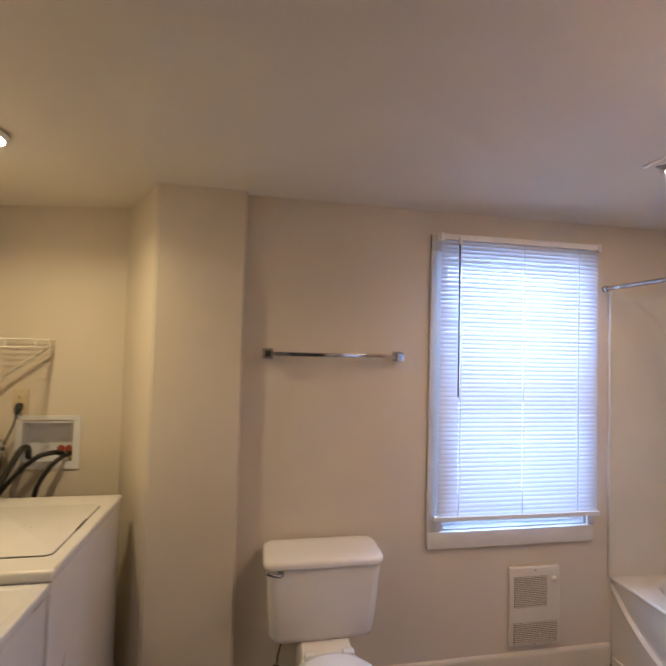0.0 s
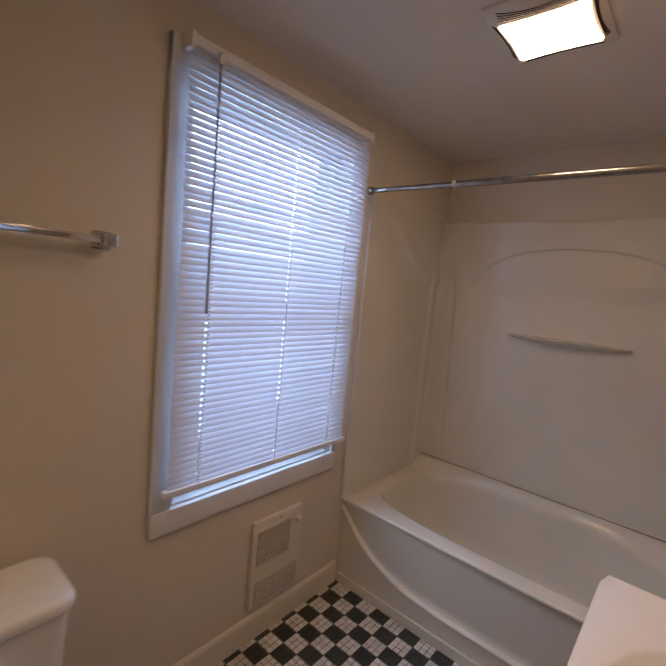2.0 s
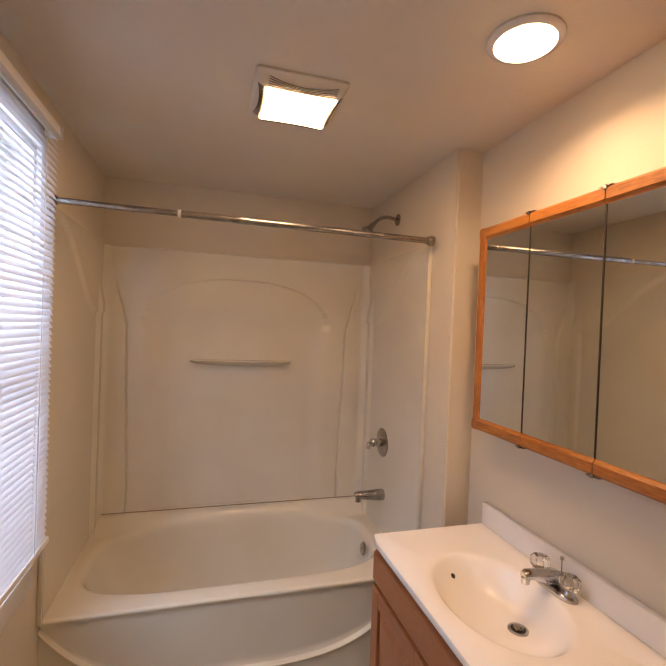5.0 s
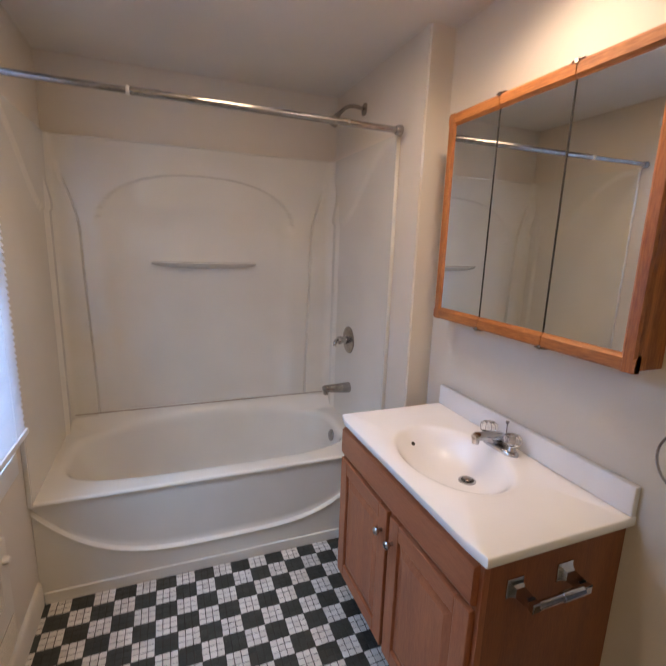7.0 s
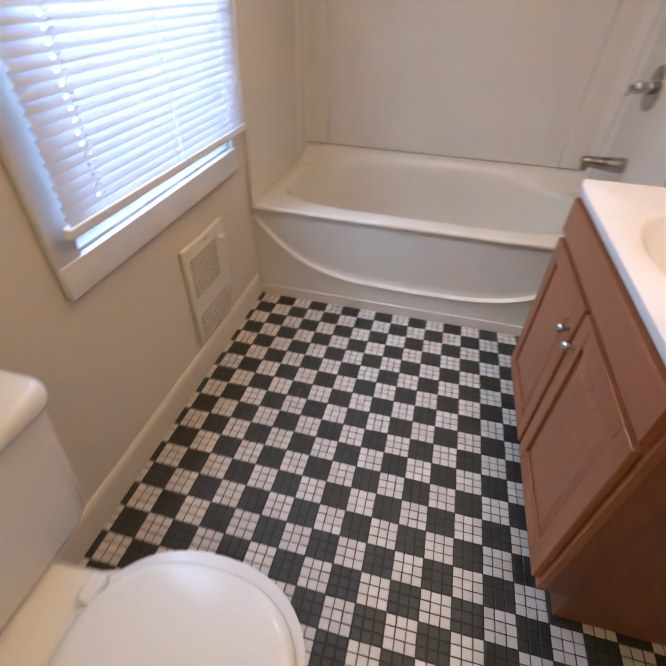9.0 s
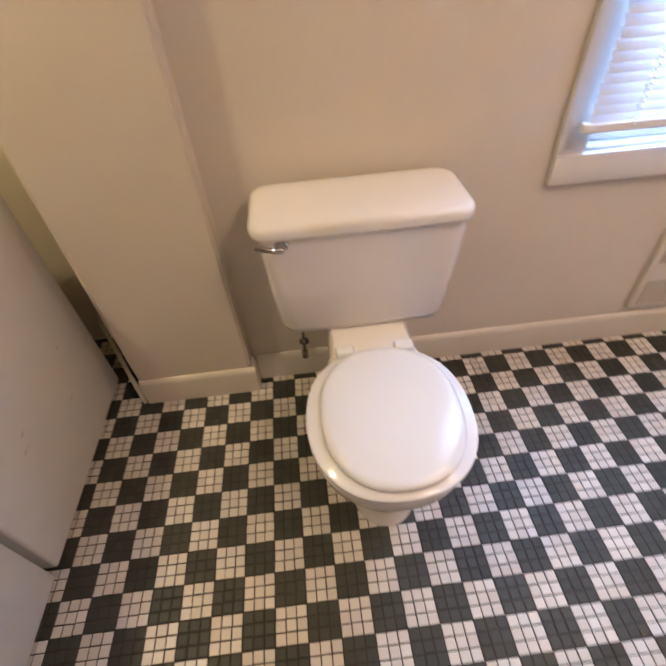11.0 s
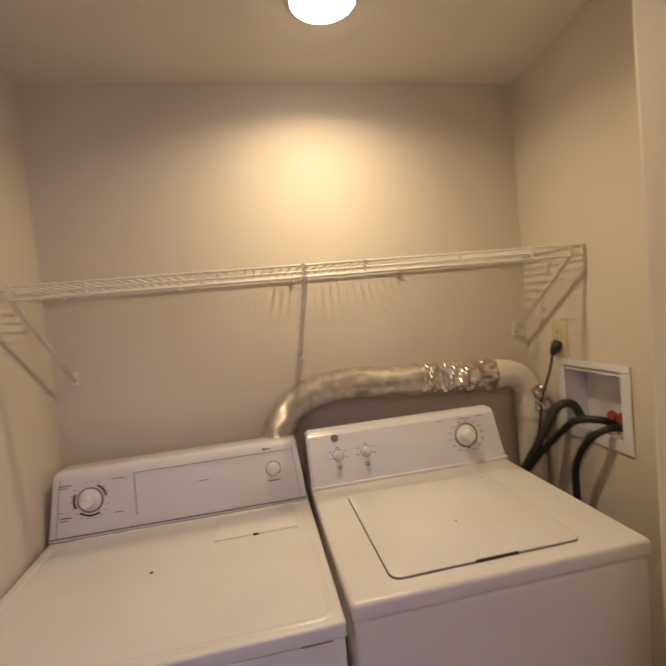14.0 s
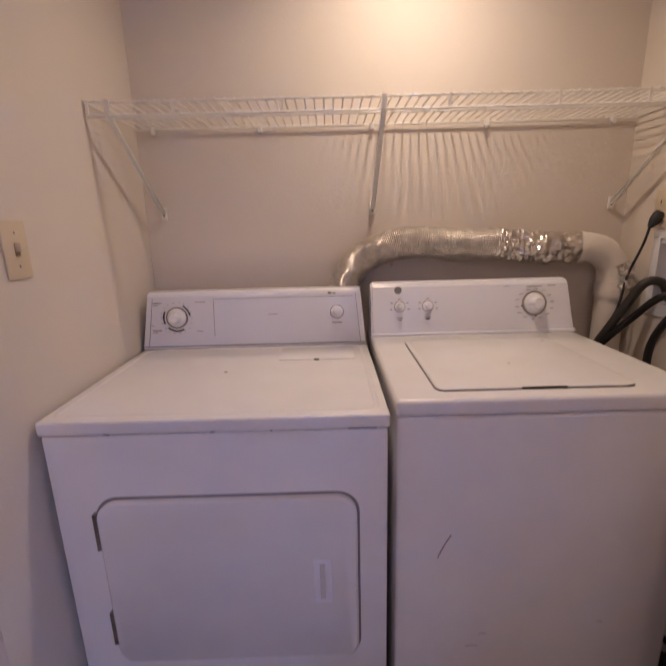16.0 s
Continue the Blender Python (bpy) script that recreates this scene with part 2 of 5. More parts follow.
def box(x0, x1, y0, y1, z0, z1, bevel=0.0, seg=2, into=None, turn=None):
    bm = bmesh.new()
    bmesh.ops.create_cube(bm, size=1)
    bmesh.ops.scale(bm, vec=(x1 - x0, y1 - y0, z1 - z0), verts=bm.verts)
    if bevel:
        bmesh.ops.bevel(bm, geom=list(bm.edges), offset=bevel, segments=seg, profile=0.5, affect="EDGES", clamp_overlap=True)
    if turn is not None:
        bmesh.ops.transform(bm, matrix=turn, verts=bm.verts)
    bmesh.ops.translate(bm, vec=((x0 + x1) / 2, (y0 + y1) / 2, (z0 + z1) / 2), verts=bm.verts)
    return merge(into, bm)


def merge(into, bm):
    if into is None:
        return bm
    me = bpy.data.meshes.new("tmp")
    bm.to_mesh(me)
    bm.free()
    into.from_mesh(me)
    bpy.data.meshes.remove(me)
    return into


def rings(loops, into=None, closed=True, cap0=True, cap1=True):
    """A skin over rings of points that all have the same count."""
    bm = bmesh.new() if into is None else into
    vs = [[bm.verts.new(p) for p in loop] for loop in loops]
    n = len(loops[0])
    for a, b in zip(vs, vs[1:]):
        for i in range(n if closed else n - 1):
            j = (i + 1) % n
            bm.faces.new((a[i], a[j], b[j], b[i]))
    if cap0 and closed:
        bm.faces.new(vs[0])
    if cap1 and closed:
        bm.faces.new(vs[-1])
    return bm


def frame_of(axis):
    w = Vector(axis).normalized()
    u = w.orthogonal().normalized()
    return u, w.cross(u), w


def lathe(profile, at, axis=(0, 0, 1), seg=24, into=None):
    """Turns (radius, height) pairs round an axis through a point."""
    u, v, w = frame_of(axis)
    o = Vector(at)
    loops = []
    for r, h in profile:
        r = max(r, 1e-4)
        loops.append([o + w * h + (u * math.cos(2 * math.pi * k / seg) + v * math.sin(2 * math.pi * k / seg)) * r for k in range(seg)])
    return rings(loops, into)


def smooth_path(points, per=8):
    pts = [Vector(p) for p in points]
    if len(pts) < 3:
        return pts
    ext = [2 * pts[0] - pts[1]] + pts + [2 * pts[-1] - pts[-2]]
    out = []
    for i in range(1, len(ext) - 2):
        a, b, c, d = ext[i - 1 : i + 3]
        for k in range(per):
            s = k / per
            out.append(0.5 * (2 * b + (c - a) * s + (2 * a - 5 * b + 4 * c - d) * s * s + (3 * b - a - 3 * c + d) * s**3))
    out.append(pts[-1])
    return out


def tube(points, radius, seg=10, into=None, per=8, radii=None):
    pts = smooth_path(points, per) if per > 1 else [Vector(p) for p in points]
    loops, u = [], None
    for i, p in enumerate(pts):
        w = (pts[min(i + 1, len(pts) - 1)] - pts[max(i - 1, 0)]).normalized()
        u = w.orthogonal().normalized() if u is None else (u - w * u.dot(w)).normalized()
        v = w.cross(u)
        r = radii(i / (len(pts) - 1)) if radii else radius
        loops.append([p + (u * math.cos(2 * math.pi * k / seg) + v * math.sin(2 * math.pi * k / seg)) * r for k in range(seg)])
    return rings(loops, into)


def prism(outline, axis, a, b, bevel=0.0, into=None, seg=2):
    """An outline in the plane across an axis (y,z / x,z / x,y), drawn out from a to b."""
    bm = bmesh.new()

    def at(p, s):
        return {"x": (s, p[0], p[1]), "y": (p[0], s, p[1]), "z": (p[0], p[1], s)}[axis]

    rings([[at(p, a) for p in outline], [at(p, b) for p in outline]], bm)
    if bevel:
        bmesh.ops.bevel(bm, geom=list(bm.edges), offset=bevel, segments=seg, profile=0.5, affect="EDGES", clamp_overlap=True)
    return merge(into, bm)


def rounded_rect(x0, x1, y0, y1, r, n=6):
    out = []
    for cx, cy, a0 in ((x1 - r, y1 - r, 0), (x0 + r, y1 - r, 90), (x0 + r, y0 + r, 180), (x1 - r, y0 + r, 270)):
        for k in range(n + 1):
            a = radians(a0 + 90 * k / n)
            out.append((cx + r * math.cos(a), cy + r * math.sin(a)))
    return out


def ramp(v, a, b):
    s = min(1.0, max(0.0, (v - a) / (b - a)))
    return s * s * (3 - 2 * s)


def sheet(us, vs, place, into=None):
    bm = bmesh.new() if into is None else into
    grid = [[bm.verts.new(place(u, v)) for u in us] for v in vs]
    for a, b in zip(grid, grid[1:]):
        for i in range(len(us) - 1):
            bm.faces.new((a[i], a[i + 1], b[i + 1], b[i]))
    return bm


def span(a, b, n):
    return [a + (b - a) * k / n for k in range(n + 1)]


def structure(name, bm, material, label="", smooth=None):
    return part(name, bm, material, None, label, smooth, "structure")


# ---- room ----
H = 2.32
XW, XE, YN, YS, YL, YT, YJ = -1.225, 2.715, 0.0, -1.635, 0.305, -1.362, -1.52
TK = 0.12
YH = -3.3

# Each wall butts against its neighbours.
bm = box(0.012, 0.985, YN, YN + TK, 0, H)
box(1.80, XE + TK, YN, YN + TK, 0, H, into=bm)
box(0.985, 1.80, YN, YN + TK, 0, 0.73, into=bm)
box(0.985, 1.80, YN, YN + TK, 2.115, H, into=bm)
structure("wall_north", bm, WALL, "cream painted plaster wall with a window opening")
bm = prism([(-0.585, YL + TK), (-0.585, YL), (-0.372, -0.055), (0.012, -0.055), (0.012, YL + TK)], "z", 0, H)
bmesh.ops.bevel(bm, geom=[e for e in bm.edges if abs(e.verts[0].co.z - e.verts[1].co.z) > 1 and e.verts[0].co.y < 0], offset=0.008, segments=3, affect="EDGES")
structure("wall_column", bm, WALL, "cream painted boxed-out wall corner with one slanting face", 40)
bm = box(XW - TK, -1.042, YL, YL + TK, 0, H)
box(-0.787, -0.585, YL, YL + TK, 0, H, into=bm)
box(-1.042, -0.787, YL, YL + TK, 0, 1.015, into=bm)
box(-1.042, -0.787, YL, YL + TK, 1.225, H, into=bm)
structure("wall_laundry_north", bm, WALL, "cream painted laundry wall with a recessed valve box")
structure("wall_west", box(XW - TK, XW, YT, YL, 0, H), WALL, "cream painted wall behind the laundry machines")
bm = box(XW - TK, -0.33, YT - TK, YT, 0, H)
box(-0.33 - TK, -0.33, YS - TK, YT - TK, 0, H, into=bm)
structure("wall_laundry_south", bm, WALL, "cream painted wall beside the dryer")
bm = box(-0.33, -0.24, YS - TK, YS, 0, H)
box(0.56, XE + TK, YS - TK, YS, 0, H, into=bm)
box(-0.24, 0.56, YS - TK, YS, 2.05, H, into=bm)
structure("wall_south", bm, WALL, "pale painted wall with a doorway")
bm = box(1.745, XE + 0.0, YS, YJ, 0, H)
bmesh.ops.bevel(bm, geom=[e for e in bm.edges if abs(e.verts[0].co.z - e.verts[1].co.z) > 1 and e.verts[0].co.y > YS + 0.05 and e.verts[0].co.x < 2], offset=0.006, segments=3, affect="EDGES")
structure("wall_tub_end", bm, WALL, "pale painted plumbing wall at the end of the bathtub", 40)
structure("wall_east", box(XE, XE + TK, YS, YN, 0, H), WALL, "cream painted wall above the tub surround")
bm = box(-1.6, -1.48, YH, YS - TK, 0, H)
box(2.0, 2.12, YH, YS - TK, 0, H, into=bm)
box(-1.6, 2.12, YH - TK, YH, 0, H, into=bm)
box(-1.48, -0.45, YS - TK, YS - TK + 0.1, 0, H, into=bm)
structure("wall_hall", bm, WALL, "plain painted hall wall")
bm = prism([(-1.7, H + 0.1), (XE + 0.2, H + 0.1), (XE + 0.2, H), (-0.37, H), (XW, H - 0.052), (-1.7, H - 0.081)], "y", YH - TK, YL + TK)
structure("ceiling", bm, CEIL, "off-white painted ceiling, sagging a little over the laundry machines")
structure("floor_hall", box(-1.48, 2.0, YH, YS - TK / 2, -0.05, -0.002), HALL, "brown hall floor")
structure("ground", box(-150, 150, -150, 150, -0.7, -0.6), GROUND, "grassy ground outside the window")

# Doorway trim.
bm = box(-0.24, -0.222, YS - TK, YS, 0, 2.032)
box(0.542, 0.56, YS - TK, YS, 0, 2.032, into=bm)
box(-0.24, 0.56, YS - TK, YS, 2.032, 2.05, into=bm)
structure("door_frame", bm, TRIM, "painted door jamb")

# Baseboards with a rounded top.


def baseboard(a, b, h=0.115, into=None):
    a, b = Vector((*a, 0)), Vector((*b, 0))
    d = (b - a).normalized()
    n = Vector((d.y, -d.x, 0))
    prof = [(0, 0), (0.014, 0), (0.014, h - 0.022), (0.012, h - 0.012), (0.007, h - 0.004), (0.002, h), (0, h)]
    return rings([[p + n * (s - 0.0) + Vector((0, 0, z)) for s, z in prof] for p in (a, b)], into)


bm = baseboard((0.03, -0.001), (1.94, -0.001))
baseboard((-0.372, -0.056), (0.0265, -0.056), into=bm)
baseboard((0.013, -0.0545), (0.013, -0.002), into=bm)
baseboard((-0.60, 0.30), (-0.378, -0.062), into=bm)
baseboard((0.79, YS + 0.001), (0.58, YS + 0.001), into=bm)
baseboard((1.744, YS + 0.002), (1.625, YS + 0.002), into=bm)
baseboard((-0.331, YT + 0.001), (-1.22, YT + 0.001), into=bm)
structure("baseboard", bm, TRIM, "cream painted baseboard with a rounded top", 40)

# ---- window ----
bm = box(0.912, 0.985, -0.018, -0.001, 0.735, 2.195, 0.003)
box(1.80, 1.835, -0.018, -0.001, 0.735, 2.195, 0.003, into=bm)
box(0.912, 1.835, -0.020, -0.001, 2.115, 2.195, 0.003, into=bm)
box(0.915, 1.825, -0.022, -0.001, 0.655, 0.735, 0.003, into=bm)
structure("window_casing", bm, CASING, "white painted window casing", 40)
bm = box(0.985, 1.0, 0.0, TK, 0.73, 2.115)
box(1.785, 1.80, 0.0, TK, 0.73, 2.115, into=bm)
box(1.0, 1.785, 0.0, TK, 2.10, 2.115, into=bm)
box(1.0, 1.785, 0.0, TK, 0.73, 0.742, into=bm)
win = structure("window_1", bm, CASING, "white double-hung window behind a lowered blind")
bm = box(1.0, 1.04, 0.075, 0.105, 1.39, 2.10)
box(1.745, 1.785, 0.075, 0.105, 1.39, 2.10, into=bm)
box(1.04, 1.745, 0.075, 0.105, 2.06, 2.10, into=bm)
box(1.04, 1.745, 0.075, 0.105, 1.39, 1.425, into=bm)
part("upper_sash", bm, CASING, win)
bm = box(1.0, 1.04, 0.035, 0.070, 0.745, 1.40)
box(1.745, 1.785, 0.035, 0.070, 0.745, 1.40, into=bm)
box(1.04, 1.745, 0.035, 0.070, 0.745, 0.80, into=bm)
box(1.04, 1.745, 0.035, 0.070, 1.36, 1.40, into=bm)
part("lower_sash", bm, CASING, win)
for name, y, z0, z1 in (("pane", 0.09, 1.425, 2.06), ("pane", 0.052, 0.80, 1.36)):
    p = part(name, box(1.04, 1.745, y - 0.002, y + 0.002, z0, z1), GLASS, win, "clear window pane")
    p.visible_shadow = False

blind = thing("window_blind", 1.38, -0.03, 2.17, "white mini blind lowered over the window, slats half closed", "blind")
BX0, BX1 = 0.945, 1.822
part("headrail", box(BX0, BX1, -0.052, -0.022, 2.163, 2.192, 0.002), VINYL, blind)
NS = 63
Z0, Z1 = 0.832, 2.153
rng = random.Random(4)
tilt = radians(60)


CORDS = (1.049, 1.39, 1.70)


def slat_mesh():
    """A curved slat with a punched cord hole at each ladder."""
    bm = bmesh.new()
    prof = []
    for k in range(9):
        s = (k / 8 - 0.5) * 0.0255
        c = 0.0016 * (1 - (2 * k / 8 - 1) ** 2)
        prof.append((s * math.cos(tilt) - c * math.sin(tilt), s * math.sin(tilt) + c * math.cos(tilt)))

    def strip(pts, x0, x1):
        loop = pts + [(a + 0.0002, b + 0.0003) for a, b in reversed(pts)]
        rings([[(x - 1.38, y, z) for y, z in loop] for x in (x0, x1)], bm)

    x = BX0 + 0.004
    for c in CORDS:
        strip(prof, x, c + 0.003)
        strip(prof[:4], c + 0.003, c + 0.008)
        strip(prof[5:], c + 0.003, c + 0.008)
        x = c + 0.008
    strip(prof, x, BX1 - 0.002)
    bmesh.ops.recalc_face_normals(bm, faces=bm.faces)
    me = bpy.data.meshes.new("slat")
    bm.to_mesh(me)
    bm.free()
    me.materials.append(SLAT)
    return me


slat = slat_mesh()
for k in range(NS):
    s = new("slat", slat)
    s.parent = blind
    s.location = (rng.uniform(-0.0012, 0.0012), -0.008, Z0 + (Z1 - Z0) * k / (NS - 1) - 2.17 + rng.uniform(-0.0008, 0.0008))
    s.rotation_euler = (rng.uniform(-0.025, 0.025), rng.uniform(-0.0012, 0.0012), 0)
part("bottom_rail", box(0.935, 1.832, -0.050, -0.026, 0.800, 0.822, 0.004, turn=Matrix.Rotation(radians(0.3), 4, "Y")), VINYL, blind)
for x in CORDS:
    bm = tube([(x, -0.0515, 2.16), (x, -0.0515, 0.82)], 0.0011, 6, per=1)
    tube([(x, -0.026, 2.16), (x, -0.026, 0.82)], 0.0008, 5, per=1, into=bm)
    part("ladder_cord", bm, VINYL, blind)
# White beads added to stand for the light spots at the cord holes.
bm = bmesh.new()
for k in range(90):
    z = 1.93 - k * 0.0125
    lathe([(0.0001, -0.003), (0.0024, -0.002), (0.0030, 0), (0.0024, 0.002), (0.0001, 0.003)], (1.052, -0.058, z), seg=6, into=bm)
part("lift_cord", bm, VINYL, blind, "row of white beads added for light spots at the cord holes", 60)
bm = tube([(1.034, -0.058, 2.165), (1.034, -0.062, 2.10), (1.036, -0.062, 1.398)], 0.0042, 6, per=2)
part("tilt_wand", bm, WAND, blind, "smoky clear plastic tilt wand")
bm = box(1.030, 1.046, -0.066, -0.050, 2.140, 2.170, 0.002)
part("wand_clip", bm, VINYL, blind)
for x in (BX0 - 0.004, BX1 - 0.012):
    part("end_bracket", box(x, x + 0.016, -0.056, -0.0065, 2.155, 2.197, 0.002), VINYL, blind)
blind.location.y -= 0.014

# ---- wall heater ----
h = thing("wall_heater", 1.495, -0.001, 0.15, "cream enamelled recessed wall heater with two grilles and a thermostat knob", "heater")
part("cover", box(1.357, 1.635, -0.022, -0.001, 0.151, 0.540, 0.006, 3), HEATER, h, "", 40)
for z0, z1, x1 in ((0.343, 0.494, 1.560), (0.168, 0.268, 1.618)):
    part("grille_recess", box(1.379, x1, -0.0235, -0.0215, z0, z1), GRILLE, h)
    n = int((z1 - z0) / 0.0085)
    for k in range(n):
        z = z0 + 0.005 + k * (z1 - z0 - 0.008) / (n - 1)
        part("louvre", box(1.381, x1 - 0.002, -0.0255, -0.0232, z - 0.0018, z + 0.0014), HEATER, h)
part("knob", lathe([(0.013, 0), (0.013, 0.012), (0.010, 0.018), (0.0001, 0.019)], (1.600, -0.022, 0.478), (0, -1, 0), 20), HEATER, h, "cream thermostat knob", 40)
for x, z in ((1.497, 0.522), (1.497, 0.160)):
    part("screw", lathe([(0.004, 0), (0.003, 0.002), (0.0001, 0.0025)], (x, -0.022, z), (0, -1, 0), 10), NICKEL, h, "", 40)

# ---- towel bar ----


def square_post(x, y, z, out, parent):
    """A flared square bracket on a wall; out is the way it stands off."""
    ux, uy = out
    loops = []
    for s, r in ((0, 0.024), (0.004, 0.024), (0.006, 0.021), (0.012, 0.017), (0.020, 0.0145), (0.052, 0.0145), (0.066, 0.0165), (0.068, 0.014)):
        cx, cy = x + ux * s, y + uy * s
        loops.append([(cx + a * r * abs(uy), cy + a * r * abs(ux), z + b * r) for a, b in ((-1, -1), (1, -1), (1, 1), (-1, 1))])
    part("bracket", rings(loops), CHROME, parent, "flared square chrome bracket")


tb = thing("towel_bar", 0.435, -0.001, 1.586, "square chrome towel bar on two flared brackets", "towel bar")
for x in (0.124, 0.746):
    square_post(x, -0.001, 1.586, (0, -1), tb)
part("bar", box(0.124, 0.746, -0.061, -0.043, 1.577, 1.595, 0.001), CHROME, tb, "", 40)

# ---- toilet ----
wc = thing("toilet", 0.39, -0.38, 0.0, "white ceramic two-piece toilet with its seat lid closed", "toilet")


def egg(cx, y0, y1, half, z, n=48, flat=2.3, narrow=0.0):
    """A ring, broad at the back (y0) and rounded to the front (y1)."""
    cy, b = (y0 + y1) / 2, abs(y1 - y0) / 2
    out = []
    for k in range(n):
        a = 2 * math.pi * k / n
        c, s = math.cos(a), math.sin(a)
        px = abs(c) ** (2 / flat) * (1 if c > 0 else -1)
        py = abs(s) ** (2 / flat) * (1 if s > 0 else -1)
        out.append((cx + px * half * (1 - narrow * max(0, -py)), cy + py * b, z))
    return out


CX = 0.392
bm = rings([
    egg(CX, -0.20, -0.60, 0.105, 0.0), egg(CX, -0.20, -0.60, 0.105, 0.02), egg(CX, -0.205, -0.585, 0.095, 0.05), egg(CX, -0.21, -0.590, 0.100, 0.14),
    egg(CX, -0.21, -0.635, 0.134, 0.21), egg(CX, -0.22, -0.678, 0.168, 0.28), egg(CX, -0.27, -0.698, 0.182, 0.335), egg(CX, -0.30, -0.703, 0.186, 0.370),
    egg(CX, -0.30, -0.704, 0.187, 0.390), egg(CX, -0.31, -0.698, 0.181, 0.397), egg(CX, -0.36, -0.64, 0.12, 0.396)])
part("bowl", bm, CERAMIC, wc, "", 50)
loops = []
for y, w, z1, z0 in ((-0.045, 0.105, 0.398, 0.30), (-0.12, 0.110, 0.400, 0.20), (-0.24, 0.108, 0.402, 0.12), (-0.30, 0.112, 0.402, 0.12), (-0.345, 0.128, 0.400, 0.16), (-0.40, 0.135, 0.392, 0.2)):
    loops.append([(CX - w, y, z0), (CX - w, y, z1 - 0.012), (CX - w + 0.010, y, z1), (CX + w - 0.010, y, z1), (CX + w, y, z1 - 0.012), (CX + w, y, z0)])
part("bowl_neck", rings(loops), CERAMIC, wc, "", 40)


def tank_ring(x0, x1, yf, yb, z, r=0.045, n=6):
    return [(p[0], p[1], z) for p in rounded_rect(x0, x1, yf, yb, r, n)]


bm = rings([
    tank_ring(0.186, 0.580, -0.200, -0.05, 0.399, 0.04), tank_ring(0.166, 0.600, -0.214, -0.04, 0.406, 0.05), tank_ring(0.157, 0.609, -0.222, -0.035, 0.43, 0.05),
    tank_ring(0.150, 0.618, -0.232, -0.03, 0.56, 0.045), tank_ring(0.143, 0.626, -0.238, -0.028, 0.70, 0.04), tank_ring(0.143, 0.626, -0.238, -0.028, 0.716, 0.04)])
part("tank", bm, CERAMIC, wc, "", 45)


def lid_ring(d, z):
    return tank_ring(0.127 + d, 0.638 - d, -0.248 + d, -0.020 - d, z, 0.048 - d * 0.4, 8)


bm = rings([lid_ring(0.006, 0.712), lid_ring(0.001, 0.715), lid_ring(0.0, 0.720), lid_ring(0.0, 0.732), lid_ring(0.003, 0.740), lid_ring(0.009, 0.745), lid_ring(0.02, 0.748), lid_ring(0.06, 0.7495)])
part("tank_lid", bm, CERAMIC, wc, "", 60)
part("seat_ring", rings([egg(CX, -0.315, -0.706, 0.178, 0.398), egg(CX, -0.31, -0.712, 0.185, 0.402), egg(CX, -0.31, -0.712, 0.185, 0.411), egg(CX, -0.315, -0.707, 0.180, 0.415)]), SEAT, wc, "white plastic seat", 50)
part("seat_lid", rings([egg(CX + 0.003, -0.328, -0.697, 0.151, 0.417), egg(CX + 0.003, -0.325, -0.699, 0.155, 0.421), egg(CX + 0.003, -0.325, -0.699, 0.155, 0.427), egg(CX + 0.003, -0.329, -0.695, 0.150, 0.4325), egg(CX + 0.003, -0.345, -0.680, 0.136, 0.436), egg(CX, -0.40, -0.62, 0.09, 0.438), egg(CX, -0.47, -0.55, 0.03, 0.4385)]), SEAT, wc, "closed white plastic lid", 50)
for x in (CX - 0.075, CX + 0.075):
    part("hinge", box(x - 0.024, x + 0.024, -0.338, -0.306, 0.402, 0.434, 0.007, 3), SEAT, wc, "", 50)
bm = lathe([(0.015, 0), (0.015, 0.004), (0.010, 0.008), (0.009, 0.020), (0.0001, 0.022)], (0.197, -0.236, 0.698), (0, -1, 0), 16)
tube([(0.199, -0.254, 0.697), (0.182, -0.259, 0.701), (0.162, -0.260, 0.707), (0.142, -0.258, 0.713)], 0.0070, 8, into=bm)
part("flush_lever", bm, CHROME, wc, "chrome flush lever", 50)
bm = lathe([(0.017, 0), (0.017, 0.006), (0.006, 0.008), (0.006, 0.05), (0.011, 0.05), (0.011, 0.075), (0.0001, 0.076)], (0.205, -0.002, 0.16), (0, -1, 0), 14)
tube([(0.205, -0.06, 0.165), (0.207, -0.065, 0.25), (0.222, -0.09, 0.34), (0.232, -0.11, 0.41)], 0.0045, 8, into=bm)
part("supply_valve", bm, NICKEL, wc, "chrome supply valve and riser", 50)
part("floor_bolt_cap", lathe([(0.012, 0), (0.011, 0.008), (0.0001, 0.013)], (0.275, -0.30, 0.0), (0, 0, 1), 12), CERAMIC, wc, "", 50)

# ---- bathtub and surround ----
tub = thing("bathtub", 2.33, -0.76, 0.0, "white alcove bathtub with a curved apron panel", "bathtub")
AX = 1.955


def arc(y):
    u = abs((y + 0.75) / 0.735)
    return 0.141 + 0.257 * u**3.6


def apron(y, v):
    """Rows 0 to 1 climb the bulging foot, 1 to 2 are the bead along the arc, 2 to 3 the recessed panel over it."""
    a = arc(y)
    if v <= 1:
        return (AX + 0.002 * (1 - v), y, (a - 0.012) * v)
    if v <= 2:
        w = v - 1
        return (AX - 0.008 * math.sin(math.pi * min(1.0, w * 1.25)) + 0.016 * ramp(w, 0.55, 1.0), y, a - 0.012 + 0.014 * w)
    return (AX + 0.016 - 0.009 * (v - 2), y, a + 0.002 + (0.436 - a - 0.002) * (v - 2))


bm = sheet(span(-1.518, -0.002, 120), span(0, 1, 6) + span(1.08, 2, 12) + span(2.12, 3, 7), apron)
part("apron", bm, ACRYLIC, tub, "", 60)


def deck(x):
    return 0.453 + 0.076 * ramp(x, 2.60, 2.675)


N = 96
